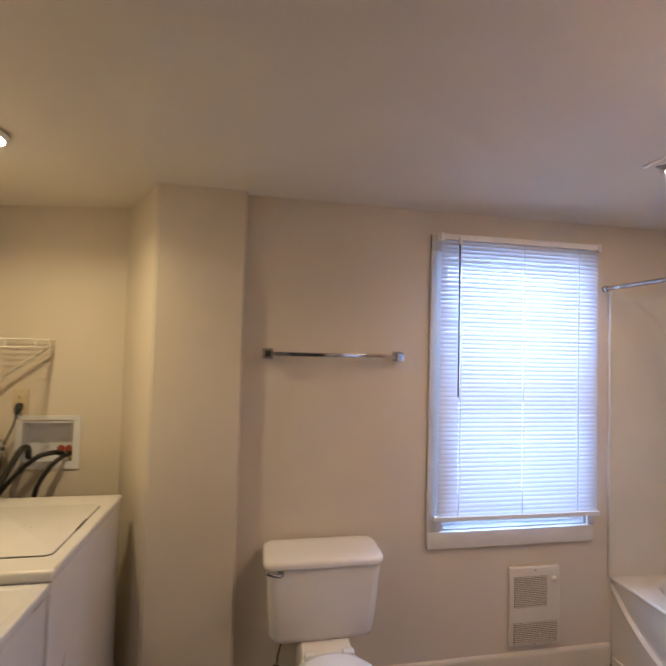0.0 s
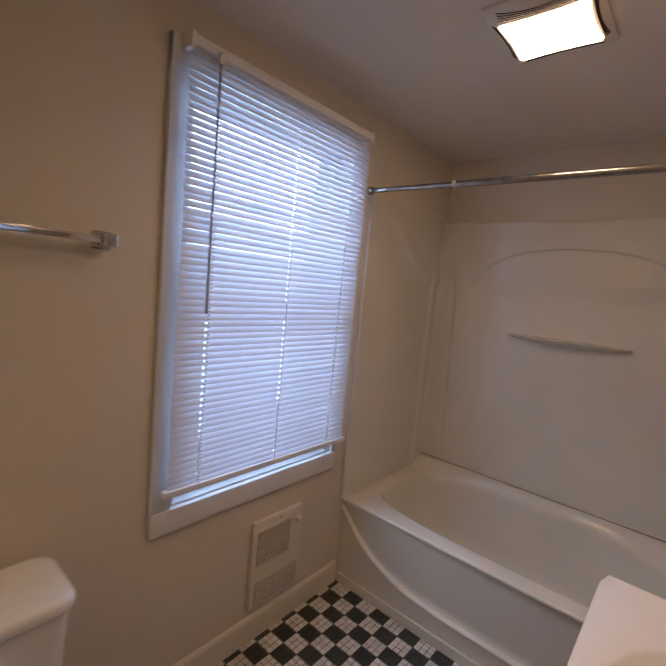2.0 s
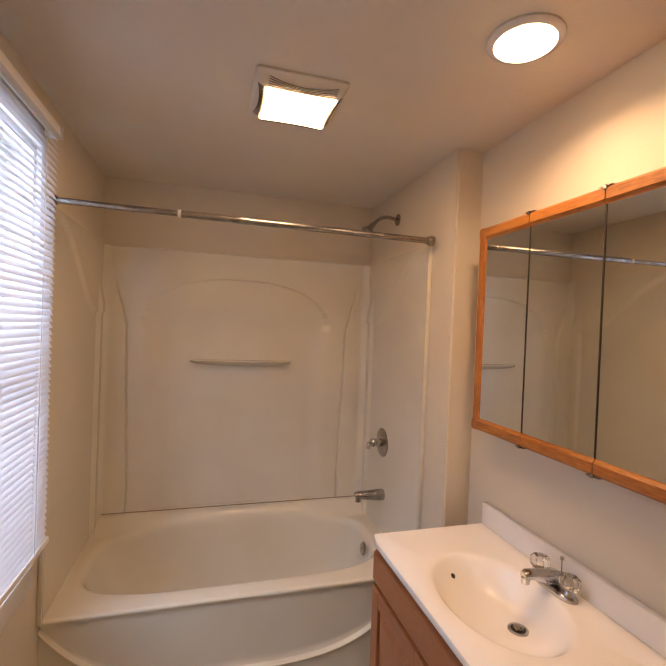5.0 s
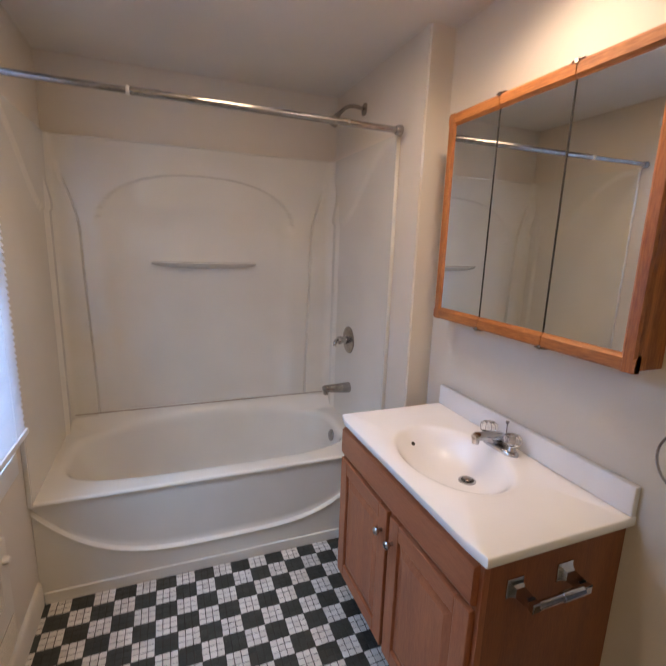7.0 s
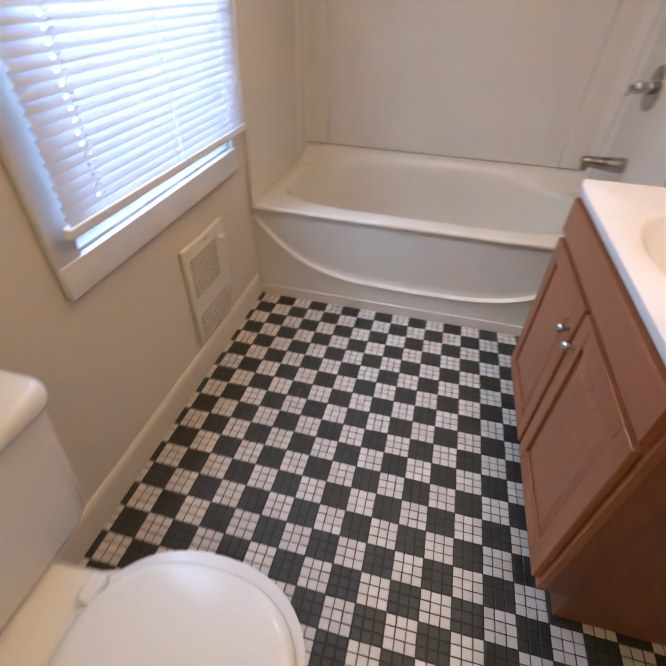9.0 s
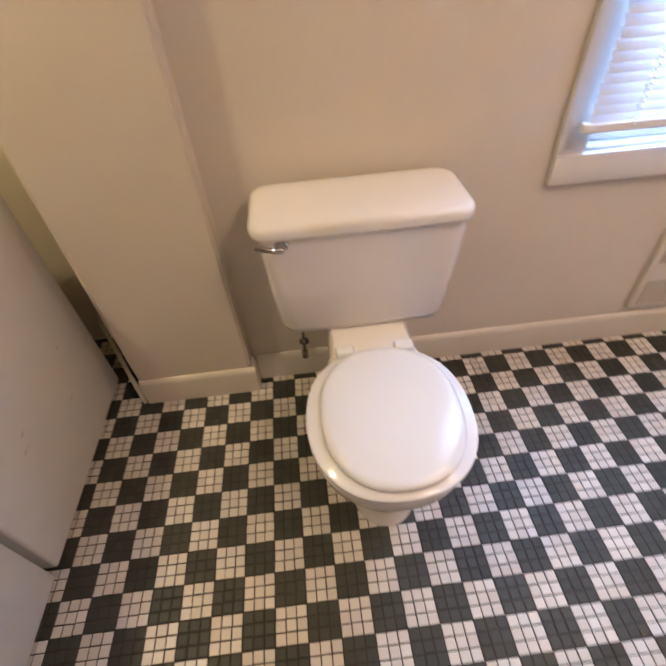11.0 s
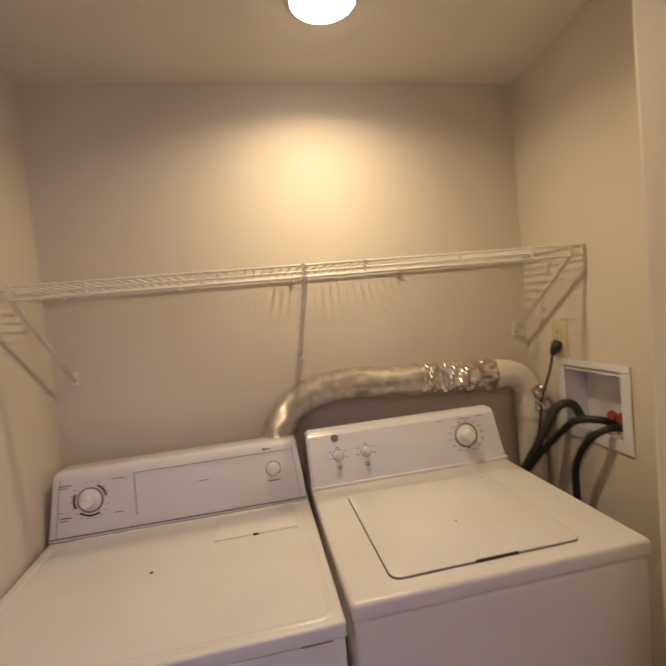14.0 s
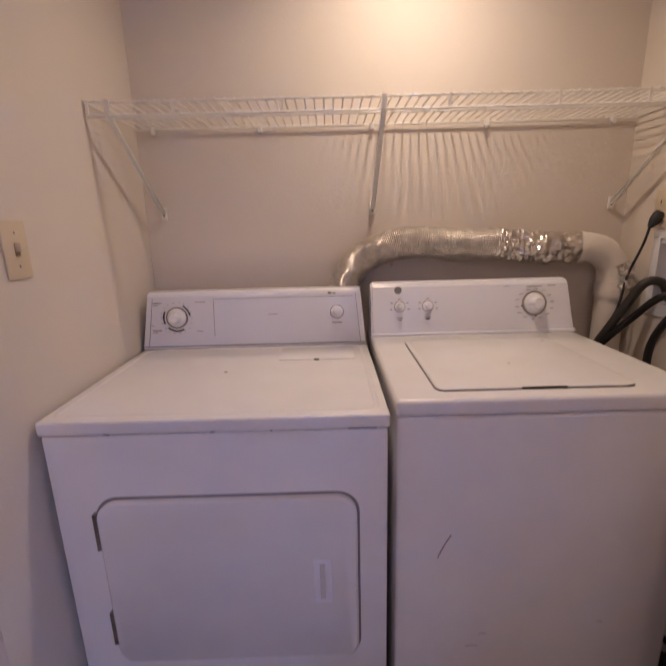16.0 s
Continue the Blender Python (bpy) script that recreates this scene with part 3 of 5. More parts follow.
BCX, BCY, BA, BB = 2.335, -0.745, 0.296, 0.680


def basin_ring(k, z=None, dz=0.0, shift=0.0):
    out = []
    for i in range(N):
        a = 2 * math.pi * i / N
        c, s = math.cos(a), math.sin(a)
        px, py = math.copysign(abs(c) ** 0.54, c), math.copysign(abs(s) ** 0.54, s)
        x, y = BCX + px * BA * k, BCY + py * BB * k + shift
        out.append((x, y, (deck(x) + dz) if z is None else z))
    return out


def outer_ring(d, dz):
    x0, x1, y0, y1 = AX - 0.006 + d, 2.705, -1.519, -0.001
    out = []
    for i in range(N):
        a = 2 * math.pi * i / N
        c, s = math.cos(a), math.sin(a)
        q = max(abs(c), abs(s))
        x, y = (x0 + x1) / 2 + (x1 - x0) / 2 * c / q, (y0 + y1) / 2 + (y1 - y0) / 2 * s / q
        out.append((x, y, deck(x) + dz))
    return out


mid = [tuple(a + (b - a) * 0.5 for a, b in zip(p, q)) for p, q in zip(outer_ring(0.02, 0), basin_ring(1.04))]
mid = [(x, y, deck(x)) for x, y, z in mid]
loops = [outer_ring(0.016, -0.020), outer_ring(0.002, -0.018), outer_ring(0.0, -0.012), outer_ring(0.001, -0.006), outer_ring(0.006, -0.001), outer_ring(0.012, 0.0), mid, basin_ring(1.035), basin_ring(1.012, dz=-0.002), basin_ring(0.99, dz=-0.012), basin_ring(0.975, dz=-0.035),
         basin_ring(0.93, 0.30, shift=-0.015), basin_ring(0.88, 0.20, shift=-0.03), basin_ring(0.80, 0.12, shift=-0.045), basin_ring(0.70, 0.095, shift=-0.05), basin_ring(0.40, 0.088, shift=-0.05), basin_ring(0.05, 0.085, shift=-0.05)]
part("basin", rings(loops, cap0=False), ACRYLIC, tub, "", 60)
part("overflow_plate", lathe([(0.034, 0), (0.034, 0.004), (0.028, 0.010), (0.006, 0.012), (0.005, 0.010), (0.0001, 0.010)], (2.325, -1.397, 0.385), (0, 1, 0.15), 28), CHROME, tub, "round chrome overflow plate", 40)
part("drain", lathe([(0.032, 0), (0.030, 0.003), (0.018, 0.004), (0.0001, 0.004)], (2.33, -1.17, 0.098), (0, 0, 1), 24), CHROME, tub, "", 40)
part("base_trim", box(AX - 0.012, AX - 0.001, -1.518, -0.016, 0.0, 0.052, 0.003), ACRYLIC, tub, "white strip along the floor")

sur = thing("tub_surround", 2.69, -0.76, 0.53, "glossy white acrylic tub surround with a moulded arch and soap ledge", "shower surround")
PX, PT = 2.688, 1.955


def arch_inside(y, z):
    u = (y + 0.735) / 0.515
    if abs(u) >= 1:
        return 0.0
    top = 1.56 + 0.255 * max(0.0, 1 - abs(u) ** 2.4) ** 0.5
    crisp = ramp(top - z, -0.002, 0.004)
    side = ramp(1 - abs(u), 0.0, 0.22)
    return crisp * (side + (1 - side) * ramp(z, 1.52, 1.62))


def groove(y, z):
    bend = 0.080 * ramp(z, 1.45, 1.87) ** 1.4
    left, right = -0.135 - 0.02 * ramp(1.5 - z, 0, 0.9) + bend, -1.362 + 0.02 * ramp(1.5 - z, 0, 0.9) - bend
    side = max(ramp(y, left - 0.003, left + 0.004), ramp(-y, -right - 0.003, -right + 0.004))
    return side * (1 - ramp(z, 1.78, 1.86))


def edge_line(y, z):
    bend = 0.080 * ramp(z, 1.45, 1.87) ** 1.4
    left, right = -0.139 - 0.02 * ramp(1.5 - z, 0, 0.9) + bend, -1.358 + 0.02 * ramp(1.5 - z, 0, 0.9) - bend
    return max(math.exp(-(((y - left) / 0.0022) ** 2)), math.exp(-(((y - right) / 0.0022) ** 2))) * (1 - ramp(z, 1.74, 1.80))


def back_panel(y, z):
    base = 0.020 * groove(y, z) - 0.006 * edge_line(y, z)
    deep = arch_inside(y, z) * (0.011 + 0.012 * (1 - ramp(z, 1.52, 1.66)))
    corner = 0.035 * (ramp(y, -0.05, -0.008) + ramp(-y, 1.455, 1.497))
    return (PX - base + deep - corner * 0.8, y, z)


ys = sorted(span(-1.505, -1.425, 8) + span(-1.42, -1.29, 70) + span(-1.285, -0.185, 90) + span(-0.18, -0.08, 55) + span(-0.075, -0.012, 7))
zs = span(0.515, 1.50, 50) + span(1.5025, 1.84, 130) + span(1.85, PT, 8)
bm = sheet(ys, zs, back_panel)
part("back_panel", bm, ACRYLIC, sur, "", 70)


def side_panel(y0, way):
    def f(x, z):
        rib = 0.016 * ramp(x, 2.585, 2.60) * (1 - ramp(z, 1.62, 1.75)) + 0.010 * ramp(x, 2.655, 2.69)
        sweep = 0.008 * ramp(z - 1.93 + 0.34 * ramp(x, 1.98, 2.56), 0, 0.012)
        return (x, y0 + way * (rib + sweep), z)

    return f


for y0, way, lab in ((-0.012, -1, ""), (-1.506, 1, "")):
    low = 0.452
    bm = sheet(span(1.938, 2.70, 90), [low, 0.50] + span(0.52, PT, 110), side_panel(y0, way))
    part("side_panel", bm, ACRYLIC, sur, lab, 70)
    y1 = 0.0 if way < 0 else YJ
    part("edge_strip", box(1.928, 1.942, min(y0 + way * 0.006, y1 + way * 0.001), max(y0 + way * 0.006, y1 + way * 0.001), 0.452, PT, 0.003), ACRYLIC, sur, "rounded front edge of the panel", 40)
    part("top_strip", box(1.942, 2.70, min(y0 + way * 0.004, y1 + way * 0.001), max(y0 + way * 0.004, y1 + way * 0.001), PT - 0.004, PT + 0.004), ACRYLIC, sur)
part("top_strip", box(2.682, XE - 0.001, -1.505, -0.013, PT - 0.003, PT + 0.005), ACRYLIC, sur)
loops = []
for k in range(25):
    u = k / 12 - 1
    d = 0.070 * max(0.0, 1 - u * u) ** 0.6 + 0.002
    y = -0.747 + u * 0.285
    zt = 1.356
    loops.append([(2.713, y, zt), (2.706 - d, y, zt), (2.700 - d, y, zt - 0.004), (2.704 - d * 0.9, y, zt - 0.012), (2.713, y, zt - 0.012 - d * 0.35)])
part("soap_ledge", rings(loops), ACRYLIC, sur, "crescent soap ledge", 50)
part("caulk_line", tube([(2.668, -1.49, 0.531), (2.668, -0.03, 0.531)], 0.003, 6, per=1), shader("caulk", (0.30, 0.24, 0.18), 0.7), sur)

rod = thing("shower_rod", 1.893, -0.76, 1.967, "telescoping chrome shower curtain rod with no curtain", "shower rod")
part("thin_tube", tube([(1.893, -0.016, 1.970), (1.893, -0.436, 1.968)], 0.011, 18, per=1), NICKEL, rod, "", 50)
part("thick_tube", tube([(1.893, -0.445, 1.968), (1.893, -1.502, 1.964)], 0.0135, 18, per=1), NICKEL, rod, "", 50)
part("joint_collar", tube([(1.893, -0.433, 1.968), (1.893, -0.445, 1.968)], 0.0138, 18, per=1), PVC, rod, "white plastic joint collar", 50)
part("joint_sleeve", tube([(1.893, -0.50, 1.968), (1.893, -0.545, 1.968)], 0.0142, 18, per=1), NICKEL, rod, "", 50)
part("end_cap", lathe([(0.018, 0), (0.018, 0.014), (0.014, 0.020), (0.0001, 0.020)], (1.893, -0.0185, 1.970), (0, -1, 0), 20), NICKEL, rod, "", 40)
part("end_cap", lathe([(0.022, 0), (0.022, 0.016), (0.016, 0.030), (0.0001, 0.030)], (1.893, -1.4995, 1.964), (0, 1, 0), 20), NICKEL, rod, "", 40)

sh = thing("shower", 2.33, -1.52, 2.15, "dull chrome shower head on a bent arm", "shower head")
part("flange", lathe([(0.032, 0), (0.030, 0.005), (0.014, 0.012), (0.0001, 0.012)], (2.325, -1.519, 2.160), (0, 1, 0), 24), NICKEL, sh, "", 40)
part("arm", tube([(2.325, -1.512, 2.160), (2.325, -1.46, 2.168), (2.325, -1.415, 2.155), (2.325, -1.375, 2.118)], 0.0095, 12), NICKEL, sh, "", 60)
part("head", lathe([(0.012, -0.012), (0.015, 0.0), (0.014, 0.012), (0.030, 0.038), (0.033, 0.046), (0.030, 0.050), (0.0001, 0.050)], (2.325, -1.372, 2.114), (0, 0.62, -0.78), 24), NICKEL, sh, "", 40)

va = thing("shower_valve", 2.375, -1.50, 0.94, "round chrome shower valve plate with a lever handle", "shower valve")
part("plate", lathe([(0.078, 0), (0.077, 0.004), (0.060, 0.010), (0.030, 0.013), (0.0001, 0.013)], (2.378, -1.505, 0.94), (0, 1, 0), 36), NICKEL, va, "", 30)
part("stem", lathe([(0.022, 0), (0.020, 0.03), (0.024, 0.034), (0.024, 0.052), (0.018, 0.060), (0.0001, 0.062)], (2.378, -1.492, 0.94), (0, 1, 0), 20), CHROME, va, "", 40)
part("lever", tube([(2.378, -1.450, 0.942), (2.365, -1.425, 0.945), (2.35, -1.41, 0.938), (2.345, -1.405, 0.915)], 0.010, 10), CHROME, va, "", 60)
sp = thing("tub_spout", 2.35, -1.50, 0.66, "chrome bathtub spout on the plumbing wall", "tub spout")
bm = rings([[(2.345 + r * math.cos(a), y, 0.662 + dz + r2 * math.sin(a)) for a in [2 * math.pi * k / 20 for k in range(20)]] for y, r, r2, dz in
            ((-1.505, 0.030, 0.030, 0), (-1.49, 0.031, 0.031, 0), (-1.44, 0.028, 0.027, 0.001), (-1.38, 0.024, 0.022, 0.004), (-1.350, 0.021, 0.017, 0.007), (-1.342, 0.014, 0.010, 0.008))])
lathe([(0.015, 0), (0.015, 0.022), (0.012, 0.024)], (2.345, -1.362, 0.655), (0, 0, -1), 16, into=bm)
part("spout_body", bm, NICKEL, sp, "", 50)

# ---- vanity ----
van = thing("vanity_cabinet", 1.205, -1.41, 0.0, "reddish oak vanity cabinet with two raised-panel doors", "bathroom cabinet")
CX0, CX1, CF, CT = 0.800, 1.610, -1.190, 0.792
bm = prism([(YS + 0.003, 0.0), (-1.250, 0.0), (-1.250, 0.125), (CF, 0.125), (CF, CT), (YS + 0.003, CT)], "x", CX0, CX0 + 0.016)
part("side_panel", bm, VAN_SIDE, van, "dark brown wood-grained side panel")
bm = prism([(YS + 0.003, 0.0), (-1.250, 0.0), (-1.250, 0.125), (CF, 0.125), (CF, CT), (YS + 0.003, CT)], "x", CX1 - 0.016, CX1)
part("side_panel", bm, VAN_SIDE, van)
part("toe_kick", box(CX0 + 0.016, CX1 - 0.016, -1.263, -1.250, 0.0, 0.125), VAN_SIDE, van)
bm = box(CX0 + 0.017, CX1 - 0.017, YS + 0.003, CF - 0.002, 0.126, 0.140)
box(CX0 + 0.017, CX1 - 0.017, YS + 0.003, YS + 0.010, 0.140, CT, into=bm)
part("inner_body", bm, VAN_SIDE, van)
for a in ((CX0, CX0 + 0.045, CF, CF + 0.018, 0.125, CT), (CX1 - 0.045, CX1, CF, CF + 0.018, 0.125, CT), (1.185, 1.225, CF, CF + 0.018, 0.170, 0.652)):
    part("face_stile", box(*a), VAN_Z, van)
for a in ((0.125, 0.170), (0.652, CT)):
    part("face_rail", box(CX0 + 0.045, CX1 - 0.045, CF, CF + 0.018, *a), VAN_X, van)
bm = prism([(CF + 0.018, 0.668), (CF + 0.034, 0.674), (CF + 0.036, 0.680), (CF + 0.036, 0.768), (CF + 0.034, 0.774), (CF + 0.018, 0.780)], "x", CX0 + 0.014, CX1 - 0.014)
part("drawer_front", bm, VAN_X, van, "long false drawer front")
for x0, x1, kx in ((CX0 + 0.014, 1.196, 1.168), (1.214, CX1 - 0.014, 1.240)):
    z0, z1 = 0.147, 0.655
    y0, y1 = CF + 0.018, CF + 0.036
    door = part("cabinet_door", box(x0 + 0.05, x1 - 0.05, y0, y0 + 0.008, z0 + 0.05, z1 - 0.05), VAN_Z, van, "raised-panel oak door")
    for a in (x0, x1 - 0.055):
        part("stile", box(a, a + 0.055, y0, y1, z0, z1, 0.003), VAN_Z, door)
    for a in (z0, z1 - 0.055):
        part("rail", box(x0 + 0.055, x1 - 0.055, y0, y1, a, a + 0.055, 0.003), VAN_X, door)
    loops = []
    for d, y in ((0.060, y0 + 0.008), (0.062, y0 + 0.009), (0.085, y1 - 0.002), (0.088, y1 - 0.001)):
        loops.append([(x0 + d, y, z0 + d), (x1 - d, y, z0 + d), (x1 - d, y, z1 - d), (x0 + d, y, z1 - d)])
    part("raised_panel", rings(loops), VAN_Z, door)
    part("knob", lathe([(0.007, 0), (0.006, 0.010), (0.013, 0.018), (0.014, 0.024), (0.010, 0.029), (0.0001, 0.030)], (kx, y1, 0.575), (0, 1, 0), 18), CHROME, door, "round chrome knob", 40)

top = thing("washbasin", 1.20, -1.39, CT, "white cultured marble vanity top with an oval basin moulded in", "sink")
TX0, TX1, TF = 0.780, 1.625, -1.152
BX, BY, SA, SB = 1.208, -1.375, 0.226, 0.163
N = 72


def sink_ring(k, z, shift=0.0):
    return [(BX + 0 * shift + SA * k * math.cos(2 * math.pi * i / N), BY + shift + SB * k * math.sin(2 * math.pi * i / N), z) for i in range(N)]


def top_ring(d, z):
    out = []
    for i in range(N):
        a = 2 * math.pi * i / N
        c, s = math.cos(a), math.sin(a)
        w, l = (TX1 - TX0) / 2 - d, (TF - YS - 0.002) / 2
        y0 = YS + 0.002
        dx, dy = SA * c, SB * s
        ts = []
        if abs(dx) > 1e-9:
            ts.append(((TX1 - d if dx > 0 else TX0 + d) - BX) / dx)
        if abs(dy) > 1e-9:
            ts.append(((TF - d if dy > 0 else y0) - BY) / dy)
        t = min(ts)
        out.append((BX + dx * t, BY + dy * t, z))
    return out


TZ = 0.821
loops = [top_ring(0.002, 0.795), top_ring(0.0, 0.799), top_ring(0.0, TZ - 0.004), top_ring(0.004, TZ), sink_ring(1.12, TZ), sink_ring(1.04, TZ - 0.0005), sink_ring(1.0, TZ - 0.003), sink_ring(0.96, TZ - 0.010), sink_ring(0.90, TZ - 0.024, -0.002), sink_ring(0.82, TZ - 0.043, -0.007),
         sink_ring(0.72, TZ - 0.061, -0.014), sink_ring(0.60, TZ - 0.076, -0.026), sink_ring(0.47, TZ - 0.087, -0.038), sink_ring(0.34, TZ - 0.094, -0.050), sink_ring(0.22, TZ - 0.098, -0.060), sink_ring(0.12, TZ - 0.100, -0.066)]
bm = rings(loops, cap0=False)
part("counter", bm, MARBLE, top, "", 45)
bm = box(TX0 + 0.002, TX1 - 0.002, YS + 0.002, YS + 0.022, TZ, 0.905, 0.004, 3)
part("backsplash", bm, MARBLE, top, "", 40)
drain = part("sink_drain", lathe([(0.030, 0), (0.028, 0.004), (0.021, 0.0045), (0.0201, 0.001)], (BX - 0.012, BY - 0.066, TZ - 0.1005), (0, 0, 1), 24), CHROME, top, "chrome drain with a stopper", 40)
part("drain_well", lathe([(0.0200, 0.0), (0.0200, 0.0022), (0.0001, 0.0023)], (BX - 0.012, BY - 0.066, TZ - 0.1005), (0, 0, 1), 24), DARK, drain)
part("stopper", lathe([(0.0135, 0.0028), (0.0145, 0.010), (0.010, 0.0125), (0.0001, 0.0128)], (BX - 0.012, BY - 0.066, TZ - 0.1005), (0, 0, 1), 20), NICKEL, drain, "", 40)
part("overflow_hole", lathe([(0.008, -0.004), (0.008, 0.0012), (0.0001, 0.0013)], (1.387, -1.345, TZ - 0.0415), (-0.70, -0.2, 0.70), 14), DARK, top)

fa = thing("basin_faucet", 1.205, -1.565, TZ, "chrome two-handle basin faucet with clear acrylic knobs", "faucet")
bm = rings([[(1.205 + 0.082 * k * math.copysign(abs(math.cos(a)) ** 0.6, math.cos(a)), -1.568 + 0.028 * k * math.sin(a), z) for a in [2 * math.pi * i / 32 for i in range(32)]] for k, z in ((1, TZ), (1, TZ + 0.006), (0.94, TZ + 0.012), (0.80, TZ + 0.015))])
part("base_plate", bm, CHROME, fa, "", 50)
bm = rings([[(1.205 + w * math.cos(a), y, z + h2 * math.sin(a)) for a in [2 * math.pi * i / 20 for i in range(20)]] for y, z, w, h2 in
            ((-1.590, TZ + 0.026, 0.022, 0.020), (-1.568, TZ + 0.032, 0.026, 0.026), (-1.53, TZ + 0.040, 0.021, 0.020), (-1.495, TZ + 0.049, 0.018, 0.015), (-1.470, TZ + 0.053, 0.018, 0.014), (-1.457, TZ + 0.050, 0.013, 0.010))])
lathe([(0.012, 0), (0.012, 0.018), (0.009, 0.019)], (1.205, -1.466, TZ + 0.046), (0, 0, -1), 14, into=bm)
part("spout", bm, CHROME, fa, "", 50)
part("lift_rod", lathe([(0.002, 0), (0.002, 0.05), (0.006, 0.052), (0.006, 0.060), (0.0001, 0.062)], (1.205, -1.594, TZ + 0.03), (0, 0, 1), 10), CHROME, fa, "", 40)
for x in (1.150, 1.262):
    kn = part("handle", lathe([(0.016, 0), (0.014, 0.010), (0.010, 0.016), (0.0001, 0.016)], (x, -1.568, TZ + 0.012), (0, 0, 1), 18), CHROME, fa, "clear fluted acrylic handle on a chrome stem", 40)
    loops = []
    for r, z in ((0.014, 0.016), (0.024, 0.022), (0.027, 0.036), (0.025, 0.050), (0.016, 0.056)):
        loops.append([(x + (r + 0.0025 * math.cos(8 * a)) * math.cos(a), -1.568 + (r + 0.0025 * math.cos(8 * a)) * math.sin(a), TZ + 0.012 + z) for a in [2 * math.pi * i / 48 for i in range(48)]])
    part("knob", rings(loops), ACRYL_CLEAR, kn, "clear fluted acrylic", 40)
    part("cap", lathe([(0.010, 0), (0.009, 0.003), (0.0001, 0.004)], (x, -1.568, TZ + 0.0685), (0, 0, 1), 14), CHROME, kn, "", 40)

ph = thing("paper_holder", CX0, -1.345, 0.70, "empty chrome toilet paper holder on the side of the vanity", "toilet paper holder")
for y in (-1.267, -1.425):
    loops = []
    for s, r in ((0, 0.025), (0.004, 0.025), (0.006, 0.021), (0.012, 0.016), (0.020, 0.012), (0.055, 0.010), (0.068, 0.012), (0.070, 0.009)):
        loops.append([(CX0 + 0.001 - s, y + a * r, 0.705 + b * r) for a, b in ((-1, -1), (1, -1), (1, 1), (-1, 1))])
    part("bracket", rings(loops), CHROME, ph, "flared square chrome bracket")
part("roller", lathe([(0.006, 0), (0.0095, 0.004), (0.0095, 0.075), (0.0115, 0.076), (0.0115, 0.140), (0.006, 0.146)], (CX0 - 0.062, -1.273, 0.705), (0, -1, 0), 18), CHROME, ph, "telescoping roller with no paper", 40)

ring = thing("towel_ring", 0.66, YS, 1.10, "chrome towel ring on the wall", "towel ring")
part("post", lathe([(0.024, 0), (0.022, 0.006), (0.010, 0.012), (0.010, 0.040), (0.014, 0.045), (0.0001, 0.048)], (0.662, YS + 0.001, 1.10), (0, 1, 0), 20), CHROME, ring, "", 40)
loops = []
bm = tube([(0.662 + 0.078 * math.sin(a), YS + 0.045, 1.026 + 0.078 * math.cos(a)) for a in [2 * math.pi * k / 40 for k in range(41)]], 0.0035, 8, per=1)
part("ring", bm, CHROME, ring, "", 60)

# ---- mirror cabinet ----
mc = thing("medicine_cabinet", 1.194, -1.58, 1.21, "oak-framed medicine cabinet with three mirrored doors", "mirror cabinet")
MX0, MX1, MZ0, MZ1, MF = 0.788, 1.600, 1.206, 1.957, -1.533
part("body", box(MX0 + 0.003, MX1 - 0.003, YS + 0.002, MF - 0.0205, MZ0 + 0.006, MZ1 - 0.006), OAK_Z, mc)
cuts = [MX0, 1.062, 1.336, MX1]
for i in range(3):
    x0, x1 = cuts[i] + 0.0015, cuts[i + 1] - 0.0015
    d = part("mirror_door", box(x0 + 0.001, x1 - 0.001, MF - 0.020, MF - 0.010, MZ0 + 0.02, MZ1 - 0.02), OAK_Z, mc, "oak-framed mirrored door")
    l0, l1 = x0 + (0.038 if i == 0 else 0.002), x1 - (0.038 if i == 2 else 0.002)
    part("mirror", box(l0 - 0.001, l1 + 0.001, MF - 0.010, MF - 0.007, MZ0 + 0.040, MZ1 - 0.040), MIRROR, d, "clear mirror")
    for z0, z1, top_side in ((MZ0, MZ0 + 0.044, False), (MZ1 - 0.044, MZ1, True)):
        prof = [(MF - 0.020, z0), (MF - 0.004, z0), (MF, z0 + 0.006), (MF, z1 - 0.012), (MF - 0.006, z1 - 0.004), (MF - 0.007, z1), (MF - 0.020, z1)]
        if top_side:
            prof = [(y, z0 + z1 - z) for y, z in prof]
        part("rail", prism(prof, "x", x0, x1), OAK_X, d)
    if i in (0, 2):
        xa, xb = (x0, x0 + 0.042) if i == 0 else (x1 - 0.042, x1)
        s = 1 if i == 0 else -1
        o = xa if i == 0 else xb
        prof = [(o, MF - 0.020), (o, MF - 0.004), (o + s * 0.006, MF + 0.0005), (o + s * 0.030, MF + 0.0005), (o + s * 0.038, MF - 0.006), (o + s * 0.042, MF - 0.020)]
        part("stile", prism(prof, "z", MZ0 - 0.0005, MZ1 + 0.0005), OAK_Z, d)
for x in cuts[1:3]:
    part("door_gap", box(x - 0.0022, x + 0.0022, MF - 0.012, MF - 0.0055, MZ0 + 0.044, MZ1 - 0.044), DARK, mc)
    for z in (MZ0 - 0.004, MZ1 + 0.001):
        bm = box(x - 0.020, x + 0.020, MF - 0.030, MF + 0.001, z, z + 0.003, 0.001)
        box(x - 0.006, x + 0.006, MF + 0.001, MF + 0.004, z - 0.002 if z < 1.5 else z - 0.008, z + 0.011 if z < 1.5 else z + 0.004, 0.001, into=bm)
        part("hinge", bm, NICKEL, mc, "small bronze hinge clip")

# ---- ceiling lights ----
fan = thing("exhaust_fan_light", 1.62, -0.81, H, "square ceiling fan and light with a lit lens and slatted cover", "ceiling light")
fx0, fx1, fy0, fy1 = 1.452, 1.775, -0.955, -0.668
